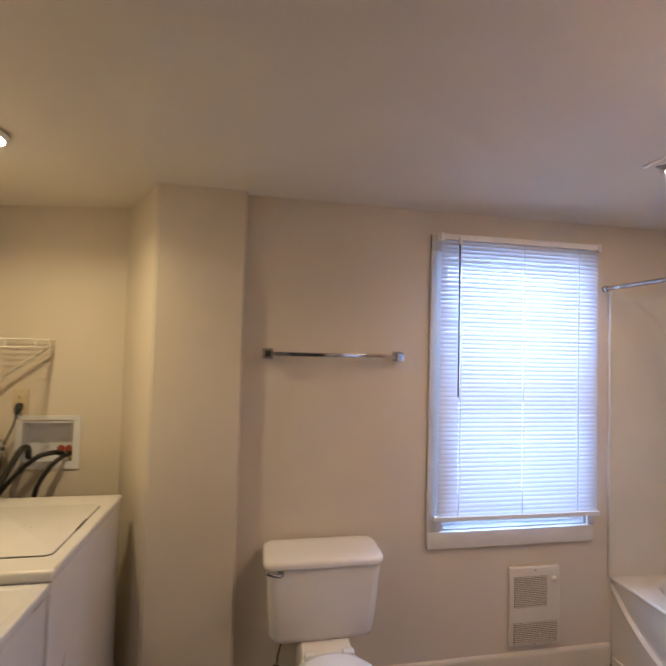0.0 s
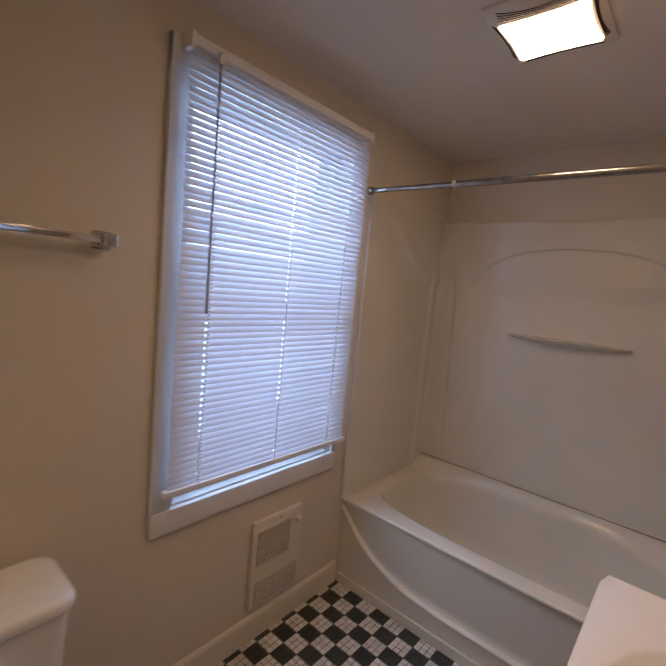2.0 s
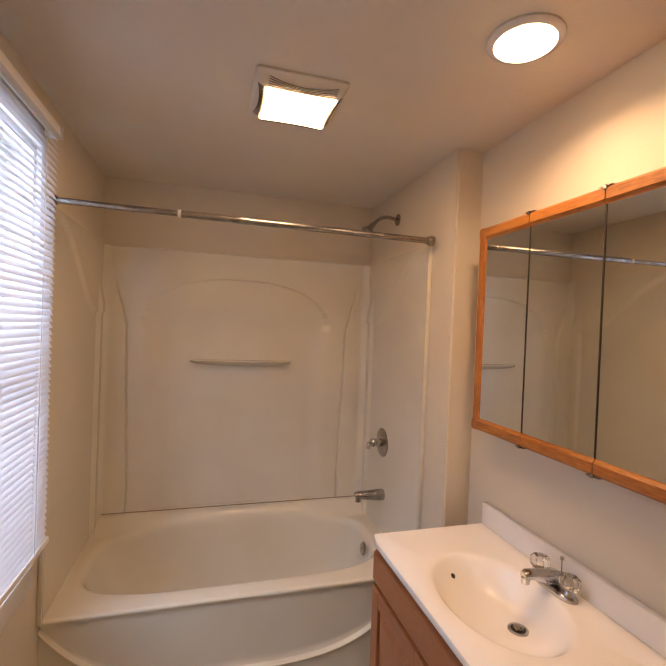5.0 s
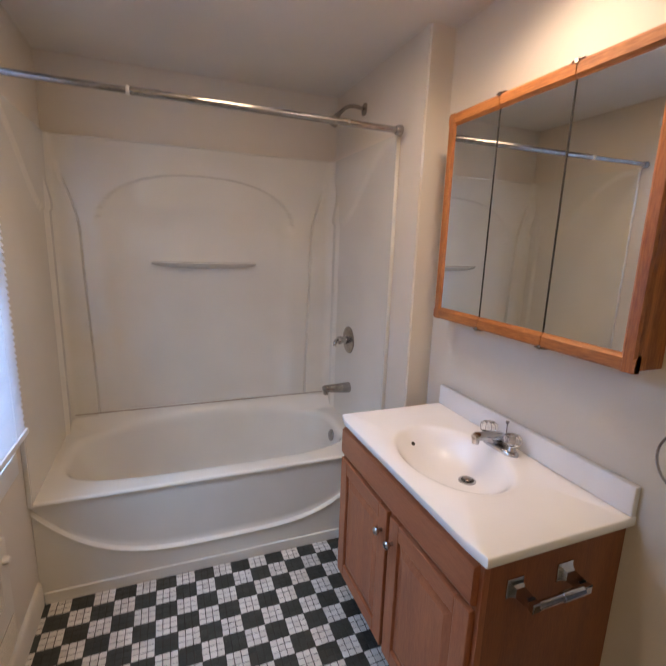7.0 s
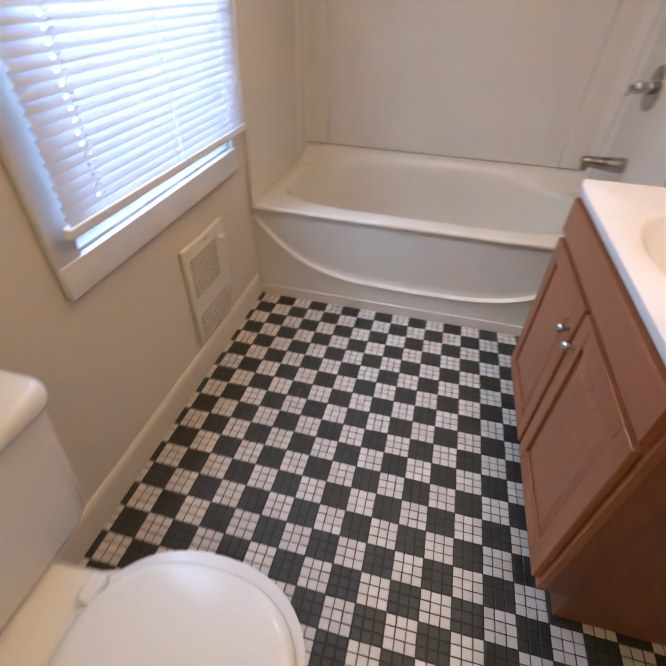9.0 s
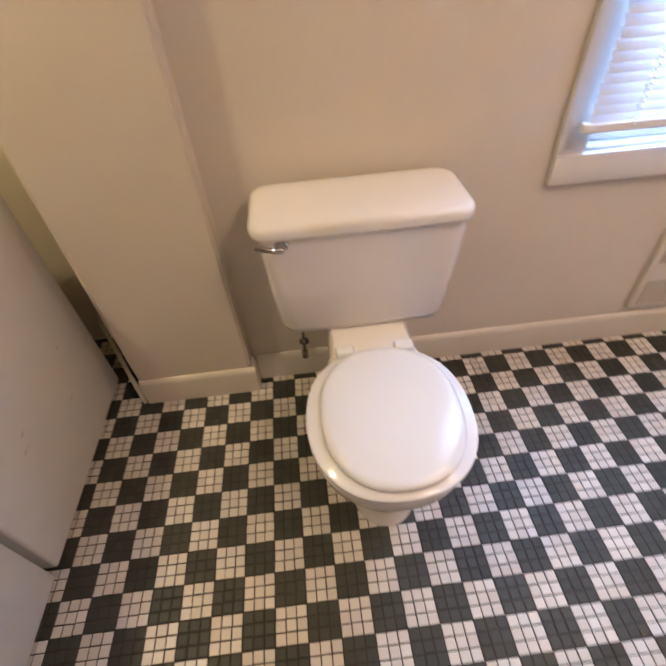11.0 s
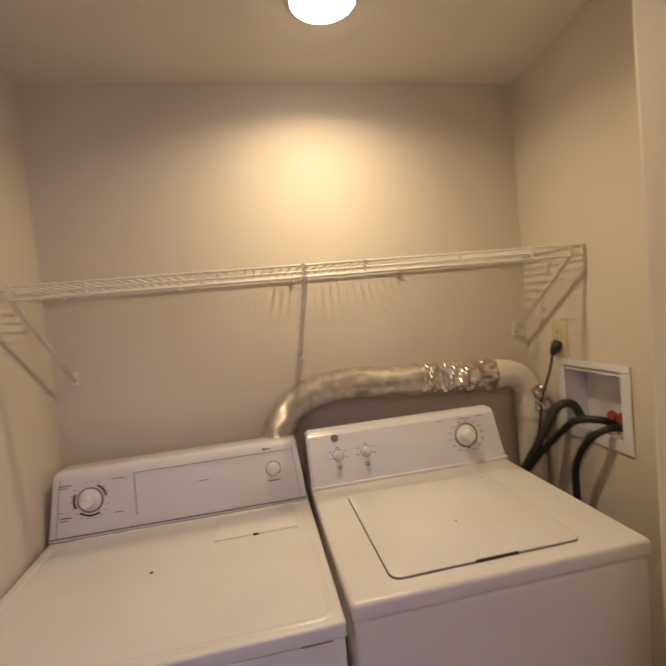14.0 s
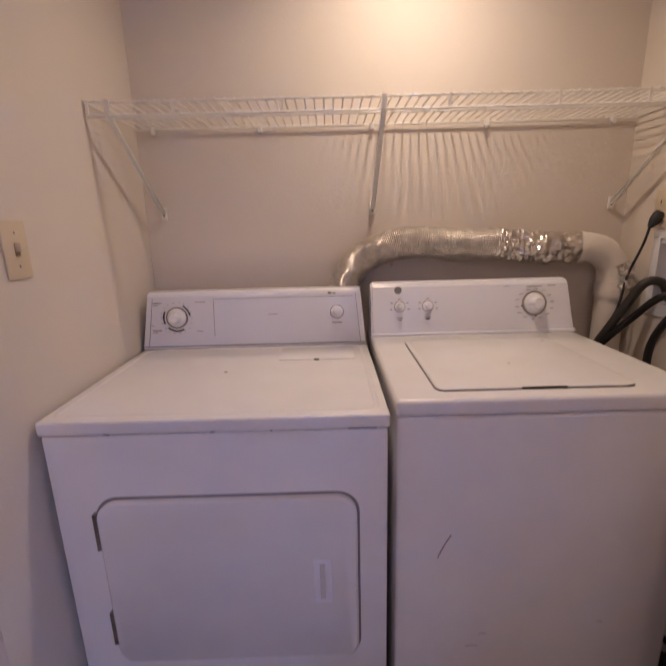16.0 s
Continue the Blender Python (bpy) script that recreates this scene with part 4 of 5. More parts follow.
lx0, lx1, ly0, ly1 = 1.512, 1.715, -0.930, -0.703


def bowed_rect(x0, x1, y0, y1, z, r, bow=0.0, n=10):
    """A rectangle with rounded corners whose sides bow inwards at their middles."""
    out = []
    for cx, cy, a0, ex, ey in ((x1 - r, y1 - r, 0, 0, 1), (x0 + r, y1 - r, 90, -1, 0), (x0 + r, y0 + r, 180, 0, -1), (x1 - r, y0 + r, 270, 1, 0)):
        for k in range(5):
            a = radians(a0 + 22.5 * k)
            out.append((cx + r * math.cos(a), cy + r * math.sin(a), z))
        length = (x1 - x0 if ey else y1 - y0) - 2 * r
        px, py = cx + r * math.cos(radians(a0 + 90)), cy + r * math.sin(radians(a0 + 90))
        for k in range(1, n):
            q = k / n
            dent = bow * 4 * q * (1 - q)
            if ey:
                out.append((px - ey * length * q, py - ey * dent, z))
            else:
                out.append((px - ex * dent, py + ex * length * q, z))
    return out


part("cover", rings([bowed_rect(fx0, fx1, fy0, fy1, H - 0.001, 0.012), bowed_rect(fx0, fx1, fy0, fy1, H - 0.008, 0.012), bowed_rect(fx0 + 0.006, fx1 - 0.006, fy0 + 0.004, fy1 - 0.004, H - 0.012, 0.012, 0.001),
                     bowed_rect(lx0 - 0.004, lx1 + 0.004, ly0 - 0.004, ly1 + 0.004, H - 0.029, 0.010, 0.007), bowed_rect(lx0 + 0.002, lx1 - 0.002, ly0 + 0.002, ly1 - 0.002, H - 0.029, 0.010, 0.007)]), FAN_COVER, fan, "cream plastic cover", 40)
part("lens", rings([bowed_rect(lx0, lx1, ly0, ly1, H - 0.028, 0.010, 0.006), bowed_rect(lx0, lx1, ly0, ly1, H - 0.033, 0.010, 0.006), bowed_rect(lx0 + 0.004, lx1 - 0.004, ly0 + 0.004, ly1 - 0.004, H - 0.0355, 0.008, 0.006)]), GLOW_FAN, fan, "lit rectangular lens", 40)


def on_cover(d, reach):
    return H - 0.029 + 0.017 * min(1.0, max(0.0, (d - 0.004) / (reach - 0.008))) - 0.0004


for k in range(5):
    for side in range(4):
        reach = (fx1 - lx1, fy1 - ly1, lx0 - fx0, ly0 - fy0)[side]
        step = (reach - 0.014) / 5.5
        pts = []
        for i in range(17):
            q = i / 8 - 1
            d = 0.007 + k * step * (0.55 + 0.45 * q * q) + 0.004 * q * q - 0.003
            z = on_cover(d, reach) - 0.0006
            ym, yw, xm, xw = (ly0 + ly1) / 2, (ly1 - ly0) / 2 - 0.006, (lx0 + lx1) / 2, (lx1 - lx0) / 2 - 0.006
            pts.append(((lx1 + d, ym + yw * q, z), (xm + xw * q, ly1 + d, z), (lx0 - d, ym + yw * q, z), (xm + xw * q, ly0 - d, z))[side])
        part("slot", tube(pts, 0.0011, 6, per=1), DARK, fan)


def round_light(name, x, y, label, mat, rl=0.083, rt=0.098, top=H):
    t = thing(name, x, y, top, label, "ceiling light")
    part("trim_ring", lathe([(rt, 0), (rt, 0.005), (rt - 0.005, 0.009), (rl + 0.001, 0.012), (rl + 0.001, 0)], (x, y, top - 0.001), (0, 0, -1), 48), CONSOLE, t, "white trim ring", 40)
    part("diffuser", lathe([(rl, 0.004), (rl, 0.014), (rl * 0.83, 0.022), (rl * 0.48, 0.027), (0.0001, 0.028)], (x, y, top), (0, 0, -1), 48), mat, t, "lit round diffuser", 60)


round_light("vanity_ceiling_light", 1.117, -1.312, "round lit ceiling lamp over the vanity", GLOW_ROUND, 0.075, 0.094)
round_light("laundry_ceiling_light", -0.850, -0.470, "round lit ceiling lamp over the laundry machines", GLOW_LAUNDRY, top=2.290)

# ---- laundry ----
FX, BKX = -0.497, -1.165


def console_x(z, zb, xb, zt, xt):
    return xb + (xt - xb) * (z - zb) / (zt - zb)


def marks(parent, rows, zb, xb, zt, xt):
    """Small printed bars on a sloping console face: y, z, width, height."""
    bm = bmesh.new()
    for y, z, w, hgt in rows:
        x = console_x(z, zb, xb, zt, xt) + 0.0012
        box(x - 0.0006, x + 0.0006, y - w / 2, y + w / 2, z - hgt / 2, z + hgt / 2, into=bm)
    part("printing", bm, INK, parent, "small grey printed lettering", kind="stuff")


def dial(name, parent, y, z, r, zb, xb, zt, xt, label, skirt=True):
    x = console_x(z, zb, xb, zt, xt)
    n = Vector((zt - zb, 0, -(xt - xb))).normalized()
    prof = [(r * 1.35, 0), (r * 1.35, 0.004), (r * 1.05, 0.010), (r * 0.85, 0.012), (r * 0.72, 0.034), (r * 0.62, 0.038), (0.0001, 0.038)] if skirt else [(r * 1.3, 0), (r * 1.25, 0.003), (r * 0.7, 0.006), (r * 0.62, 0.022), (0.0001, 0.024)]
    d = part(name, lathe(prof, (x, y, z), n, 32), CONSOLE, parent, label, 35)
    part("dial_ring", lathe([(r * (1.62 if skirt else 1.42), 0), (r * (1.62 if skirt else 1.42), 0.0014), (r * (1.42 if skirt else 1.12), 0.0014), (r * (1.42 if skirt else 1.12), 0.0)], (x, y, z), n, 32), NICKEL if parent is dry else DIAL_RING, d, "thin grey ring")


dry = thing("clothes_dryer", -0.83, -0.975, 0.0, "white front-loading clothes dryer with a control panel at the back", "clothes dryer")
DY0, DY1, DT = -1.350, -0.614, 0.918
part("body", box(BKX, FX - 0.006, DY0 + 0.004, DY1 - 0.004, 0.012, DT - 0.038, 0.006), ENAMEL, dry, "", 40)
bm = box(BKX, FX, DY0, DY1, DT - 0.036, DT - 0.004, 0.006, 3)
part("top", bm, ENAMEL, dry, "", 50)
rim = [rounded_rect(-1.03 - d, FX - 0.030 + d, DY0 + 0.030 - d, DY1 - 0.030 + d, 0.02 + d, 5) for d in (0.0, 0.004, 0.010, 0.014)]
part("top_rim", rings([[(x, y, DT - 0.0042 + h) for x, y in o] for o, h in zip(rim, (0, 0.002, 0.002, 0))], cap0=False, cap1=False), ENAMEL, dry, "raised rim pressed into the top", 60)
for y in (DY0 + 0.05, DY1 - 0.05):
    for x in (BKX + 0.06, FX - 0.08):
        part("foot", lathe([(0.018, 0), (0.018, 0.006), (0.008, 0.008), (0.008, 0.02)], (x, y, 0.0), (0, 0, 1), 12), BLACK, dry)
ol = rounded_rect(-1.252, -0.686, 0.293, 0.728, 0.045, 8)
door = part("door", rings([[(FX - 0.0055, y, z) for y, z in ol], [(FX + 0.006, y, z) for y, z in ol], [(FX + 0.010, -0.969 + (y + 0.969) * 0.985, 0.5105 + (z - 0.5105) * 0.985) for y, z in ol]]), ENAMEL, dry, "white drop-in dryer door with rounded corners", 40)
seal = rounded_rect(-1.258, -0.680, 0.287, 0.734, 0.050, 8)
part("door_gap", rings([[(FX - 0.0058, y, z) for y, z in seal], [(FX - 0.0045, y, z) for y, z in seal]]), INK, dry, "thin dark gap round the door")
part("door_pull", box(FX + 0.0085, FX + 0.0115, -0.787, -0.745, 0.456, 0.574, 0.001), CONSOLE, door, "moulded white door pull")
# Raised grey strip: the shade of the pull's slot is put into its colour.
part("pull_recess", box(FX + 0.0100, FX + 0.0125, -0.772, -0.760, 0.468, 0.562, 0.001), shader("pull_shadow", (0.55, 0.53, 0.53), 0.5), door)
for z in (0.655, 0.395):
    part("hinge", box(FX - 0.004, FX + 0.008, -1.260, -1.252, z - 0.045, z + 0.045), NICKEL, door, "dark metal hinge")
prof = [(-1.038, DT), (-1.0598, DT + 0.171), (-1.066, DT + 0.183), (-1.085, DT + 0.186), (-1.16, DT + 0.18), (-1.165, DT)]
prof = [(x, z - 0.003) for x, z in prof]
bm = prism(prof, "y", DY0 + 0.001, DY1 - 0.004, 0.005, seg=3)
for v in bm.verts:
    v.co.y += (v.co.z - DT) * (0.13 if v.co.y < -1 else -0.09)
part("control_panel", bm, CONSOLE, dry, "", 40)
dc = (DT, -1.038, DT + 0.150, -1.058)
dial("dial", dry, -1.233, DT + 0.100, 0.022, *dc, "large white timer dial with a grey ring")
bm = bmesh.new()
for k0, k1 in ((150, 205), (228, 300), (8, 60)):
    pts = []
    for a in span(k0, k1, 8):
        y, z = -1.233 + 0.0430 * math.cos(radians(a)), DT + 0.100 + 0.0430 * math.sin(radians(a))
        pts.append((console_x(z, *dc) + 0.0008, y, z))
    tube(pts, 0.0026, 6, into=bm, per=1)
for k in range(18):
    a = radians(20 * k)
    y, z = -1.233 + 0.050 * math.cos(a), DT + 0.100 + 0.050 * math.sin(a)
    box(console_x(z, *dc) + 0.0004, console_x(z, *dc) + 0.0016, y - 0.0025, y + 0.0025, z - 0.0006, z + 0.0006, into=bm)
part("cycle_marks", bm, BLACK, dry, "dark arcs printed round the dial", kind="stuff")
dial("button_dial", dry, -0.712, DT + 0.107, 0.016, *dc, "small white start dial with a grey ring", False)
marks(dry, [(-1.295, DT + 0.148, 0.03, 0.003), (-1.300, DT + 0.141, 0.018, 0.002), (-1.300, DT + 0.060, 0.03, 0.003), (-1.305, DT + 0.053, 0.016, 0.002), (-1.155, DT + 0.149, 0.034, 0.002), (-1.160, DT + 0.055, 0.02, 0.002), (-1.312, DT + 0.076, 0.014, 0.0015),
            (-0.92, DT + 0.105, 0.030, 0.0015), (-0.735, DT + 0.168, 0.010, 0.008), (-0.722, DT + 0.167, 0.014, 0.004), (-0.712, DT + 0.072, 0.034, 0.003)], *dc)
part("panel_seam", tube([(console_x(DT + 0.040, *dc) + 0.001, -1.112, DT + 0.040), (console_x(DT + 0.157, *dc) + 0.001, -1.112, DT + 0.157)], 0.0010, 4, per=1), INK, dry)
part("panel_seam", tube([(console_x(DT + 0.157, *dc) + 0.001, -1.112, DT + 0.157), (console_x(DT + 0.157, *dc) + 0.001, -0.66, DT + 0.157)], 0.0008, 4, per=1), INK, dry)
part("panel_base_seam", box(-1.040, -1.0355, DY0 + 0.004, DY1 - 0.008, DT + 0.006, DT + 0.0085), INK, dry, "dark seam under the control panel")
for y in (DY0 + 0.020, DY1 - 0.022):
    w = 0.13 if y < -1 else -0.09
    part("end_cap_seam", tube([(console_x(DT + q, *dc) + 0.0008, y + q * w, DT + q) for q in (0.008, 0.165)], 0.0008, 4, per=1), INK, dry)
lf = part("lint_door", box(-1.010, -0.882, -0.888, -0.664, DT - 0.008, DT + 0.001, 0.003), ENAMEL, dry, "flush white lint screen door", 40)
part("lint_slot", box(-0.8822, -0.8806, -0.785, -0.770, DT - 0.006, DT + 0.0015), DARK, lf)
part("chip", lathe([(0.0050, 0), (0.0045, 0.0006), (0.0001, 0.0007)], (-0.795, -1.023, DT - 0.0040), (0, 0, 1), 7), BLACK, dry, "small chip in the enamel")
# Three chips, then a long strip painting the shade of a gap there.
for y, w in ((-1.205, 0.014), (-0.985, 0.010), (-0.862, 0.005), (-0.672, 0.060)):
    part("edge_chip", box(FX - 0.002, FX + 0.0006, y - w / 2, y + w / 2, DT - 0.0355, DT - 0.0325, 0.0006), SCRATCH, dry, "dark chip and painted gap marks along the edge of the top")
part("vent_outlet", tube([(-1.165, -0.70, 0.16), (-1.195, -0.70, 0.16)], 0.05, 20, per=1), FOIL, dry)

was = thing("clothes_washer", -0.83, -0.275, 0.0, "white top-loading clothes washer with its lid closed and a scuffed front", "washing machine")
WY0, WY1, WT = -0.603, 0.060, 0.942
part("body", box(BKX - 0.0, FX - 0.004, WY0 + 0.004, WY1 - 0.004, 0.015, WT - 0.040, 0.010, 3), ENAMEL, was, "", 40)
part("top", box(BKX - 0.0, FX + 0.002, WY0, WY1, WT - 0.038, WT, 0.010, 4), ENAMEL, was, "", 50)
for y in (WY0 + 0.05, WY1 - 0.05):
    for x in (BKX + 0.06, FX - 0.08):
        part("foot", lathe([(0.018, 0), (0.018, 0.006), (0.008, 0.008), (0.008, 0.02)], (x, y, 0.0), (0, 0, 1), 12), BLACK, was)
lid_o = rounded_rect(-0.948, -0.541, -0.508, -0.072, 0.022, 6)
gap_in, gap_out = rounded_rect(-0.945, -0.544, -0.505, -0.075, 0.021, 6), rounded_rect(-0.9500, -0.5390, -0.5105, -0.0705, 0.024, 6)
part("lid_gap", rings([[(x, y, WT - 0.001) for x, y in gap_in], [(x, y, WT + 0.0012) for x, y in gap_in], [(x, y, WT + 0.0012) for x, y in gap_out], [(x, y, WT - 0.001) for x, y in gap_out]], cap0=False, cap1=False), INK, was, "fine dark gap round the lid")
part("lid", rings([[(x, y, WT + 0.0035) for x, y in lid_o], [(x, y, WT + 0.0045) for x, y in lid_o], [(-0.7445 + (x + 0.7445) * 0.985, -0.290 + (y + 0.290) * 0.985, WT + 0.0065) for x, y in lid_o]]), ENAMEL, was, "closed white lid", 50)
part("lid_grip", box(-0.545, -0.539, -0.325, -0.228, WT + 0.0006, WT + 0.0056, 0.001), DARK, was, "dark finger slot")
for x, y in ((-0.905, -0.105), (-0.70, -0.29)):
    part("chip", lathe([(0.0035, 0), (0.0001, 0.0006)], (x, y, WT + 0.0068), (0, 0, 1), 7), INK, was, "rust speck")
for y, z, ln in ((-0.43, 0.30, 0.03), (-0.40, 0.335, 0.018), (-0.20, 0.22, 0.025), (-0.12, 0.36, 0.014)):
    part("scuff_mark", tube([(FX - 0.0040, y, z), (FX - 0.0038, y + ln * 0.4, z + 0.004), (FX - 0.0040, y + ln, z + 0.002)], 0.0008, 4), SCRATCH, was)
bm = tube([(FX - 0.0042, -0.505, 0.555), (FX - 0.0038, -0.490, 0.59), (FX - 0.0042, -0.476, 0.615)], 0.0016, 5)
part("scuff_mark", bm, SCRATCH, was, "dark scuff on the front")
pr = [(-1.030, WT), (-1.056, WT + 0.148), (-1.062, WT + 0.164), (-1.076, WT + 0.172), (-1.12, WT + 0.168), (-1.14, WT)]
loops = [[(x, y, z) for x, z in pr] for y in (WY0 + 0.002, WY1 + 0.002)]
bm = rings(loops)
for v in bm.verts:
    if v.co.y > -0.1:
        v.co.y -= (v.co.z - WT) * 0.14
bmesh.ops.bevel(bm, geom=list(bm.edges), offset=0.006, segments=3, affect="EDGES", clamp_overlap=True)
part("control_panel", bm, CONSOLE, was, "", 40)
wc4 = (WT, -1.030, WT + 0.148, -1.056)
part("panel_foot", box(-1.15, -1.024, WY0 + 0.001, WY1 + 0.003, WT, WT + 0.009, 0.002), CONSOLE, was)
dial("dial", was, -0.071, WT + 0.094, 0.025, *wc4, "large cream cycle dial")
dial("water_level_dial", was, -0.508, WT + 0.094, 0.013, *wc4, "small white dial", False)
dial("temperature_dial", was, -0.417, WT + 0.094, 0.013, *wc4, "small white dial", False)
rows = []
for cy in (-0.508, -0.417):
    for a in (200, 150, 90, 30, -20):
        rows.append((cy + 0.030 * math.cos(radians(a)), WT + 0.094 + 0.024 * math.sin(radians(a)), 0.009, 0.0018))
    rows += [(cy, WT + 0.058, 0.020, 0.002), (cy, WT + 0.052, 0.012, 0.003)]
for k in range(14):
    a = radians(360 * k / 14 + 8)
    rows.append((-0.071 + 0.058 * math.cos(a), WT + 0.092 + 0.048 * math.sin(a), 0.012, 0.0017))
rows += [(-0.071, WT + 0.148, 0.05, 0.002), (-0.016, WT + 0.150, 0.025, 0.002), (-0.16, WT + 0.150, 0.02, 0.0015)]
rows += [(-0.513, WT + 0.147, 0.016, 0.006)]
marks(was, rows, *wc4)
zl = WT + 0.146
part("badge", lathe([(0.012, 0), (0.012, 0.0012), (0.010, 0.0012), (0.010, 0.0005), (0.0001, 0.0005)], (console_x(zl, *wc4) + 0.0008, -0.513, zl), (1, 0, 0.12), 20), INK, was, "small oval maker's badge")
for a in (0, 90, 180, 270):
    y, z = -0.071 + 0.040 * math.cos(radians(a + 8)), WT + 0.092 + 0.040 * math.sin(radians(a + 8))
    part("dial_mark", lathe([(0.003, 0), (0.0001, 0.0015)], (console_x(z, *wc4) + 0.0004, y, z), (1, 0, 0.12), 8), BLACK, was)

# Duct, pipe, hoses.
duct = thing("dryer_vent_duct", -1.12, -0.30, 1.0, "crinkled silver foil dryer duct arching over the washer", "vent duct")


def duct_skin(pts, r0, ridges, crush, seed, creases=0.0):
    path = smooth_path(pts, 40)
    rnd = random.Random(seed)
    loops, u = [], None
    for i, p in enumerate(path):
        w = (path[min(i + 1, len(path) - 1)] - path[max(i - 1, 0)]).normalized()
        u = w.orthogonal().normalized() if u is None else (u - w * u.dot(w)).normalized()
        v = w.cross(u)
        loop = []
        for k in range(28):
            a = 2 * math.pi * k / 28
            dent = noise.noise(Vector((i * 0.06, math.cos(a) * 1.6, math.sin(a) * 1.6 + seed))) * crush
            crease = abs(noise.noise(Vector((i * 0.11 + seed, math.cos(a) * 2.6, math.sin(a) * 2.6)))) * creases
            r = r0 + ridges * (1 if i % 2 else -1) + dent - crease
            loop.append(p + (u * math.cos(a) + v * math.sin(a)) * r)
        loops.append(loop)
    return rings(loops)


part("ribbed_duct", duct_skin([(-1.172, -0.705, 0.86), (-1.170, -0.700, 1.00), (-1.165, -0.682, 1.090), (-1.160, -0.632, 1.175), (-1.160, -0.530, 1.225), (-1.162, -0.410, 1.236), (-1.160, -0.290, 1.222), (-1.160, -0.160, 1.224)], 0.052, 0.0012, 0.008, 3), FOIL, duct, "ribbed foil duct", 40)
part("foil_wrap", duct_skin([(-1.158, -0.175, 1.226), (-1.156, -0.10, 1.218), (-1.156, -0.02, 1.208), (-1.156, 0.105, 1.205)], 0.055, 0.0, 0.012, 11, 0.022), FOIL_TAPE, duct, "crumpled foil tape round the joint", 12)
for k, (y, z) in enumerate(((-0.52, 1.214), (-0.33, 1.224), (-0.185, 1.224), (0.100, 1.205))):
    part("clamp_wire", tube([(-1.160 + 0.0545 * math.cos(a), y, z + 0.0545 * math.sin(a)) for a in [2 * math.pi * q / 24 for q in range(25)]], 0.0012, 5, per=1), FOIL, duct, "wire coil under the foil")
pipe = thing("vent_pipe", -1.155, 0.225, 0.0, "white PVC vent pipe with an elbow, standing in the corner", "pipe")
part("elbow", tube([(-1.156, 0.106, 1.205), (-1.156, 0.155, 1.203), (-1.156, 0.205, 1.184), (-1.155, 0.238, 1.142), (-1.155, 0.246, 1.085)], 0.049, 24, per=8), PVC, pipe, "", 50)
part("collar", tube([(-1.156, 0.103, 1.205), (-1.156, 0.130, 1.2045)], 0.0525, 24, per=1), PVC, pipe, "", 50)
part("coupling", tube([(-1.155, 0.246, 1.085), (-1.155, 0.246, 1.035)], 0.054, 24, per=1), PVC, pipe, "", 50)
part("riser", tube([(-1.155, 0.246, 1.040), (-1.155, 0.246, 0.0)], 0.047, 24, per=1), PVC, pipe, "", 50)
bm = bmesh.new()
for k in range(9):
    box(-1.1085, -1.1075, 0.242, 0.250, 0.985 - k * 0.011, 0.992 - k * 0.011, into=bm)
part("printing", bm, INK, pipe, "small printed lettering down the pipe", kind="stuff")
part("tape", duct_skin([(-1.112, 0.240, 1.150), (-1.102, 0.255, 1.115), (-1.100, 0.255, 1.070)], 0.026, 0.0, 0.012, 17, 0.016), FOIL_TAPE, pipe, "scrap of crumpled foil tape", 12)

vb = thing("washer_valve_box", -0.885, YL, 1.0, "white recessed washer outlet box with water valves", "valve box")
bm = box(-1.030, -0.738, YL - 0.007, YL - 0.001, 1.240, 1.262, 0.002)
box(-1.030, -1.0, YL - 0.007, YL - 0.001, 1.0, 1.240, 0.002, into=bm)
box(-0.772, -0.738, YL - 0.007, YL - 0.001, 1.0, 1.240, 0.002, into=bm)
box(-1.0, -0.772, YL - 0.007, YL - 0.001, 1.0, 1.040, 0.002, into=bm)
part("flange", bm, CONSOLE, vb)
bm = box(-1.010, -0.760, YL + 0.085, YL + 0.09, 1.028, 1.232)
box(-1.010, -1.004, YL, YL + 0.085, 1.028, 1.232, into=bm)
box(-0.766, -0.760, YL, YL + 0.085, 1.028, 1.232, into=bm)
box(-1.004, -0.766, YL, YL + 0.085, 1.226, 1.232, into=bm)
box(-1.004, -0.766, YL, YL + 0.085, 1.028, 1.034, into=bm)
part("recess", bm, CONSOLE, vb, "recessed box")
for x, mat in ((-0.835, RED), (-0.800, RED)):
    part("valve", lathe([(0.010, 0), (0.010, 0.03), (0.014, 0.032), (0.014, 0.05), (0.0001, 0.052)], (x, YL + 0.05, 1.035), (0, -0.3, 1), 14), BRASS, vb, "brass hose valve", 40)
    part("valve_handle", lathe([(0.016, 0), (0.018, 0.003), (0.016, 0.008), (0.0001, 0.009)], (x, YL + 0.022, 1.095), (0, -1, 0.3), 10), mat, vb, "small dark red handle", 40)
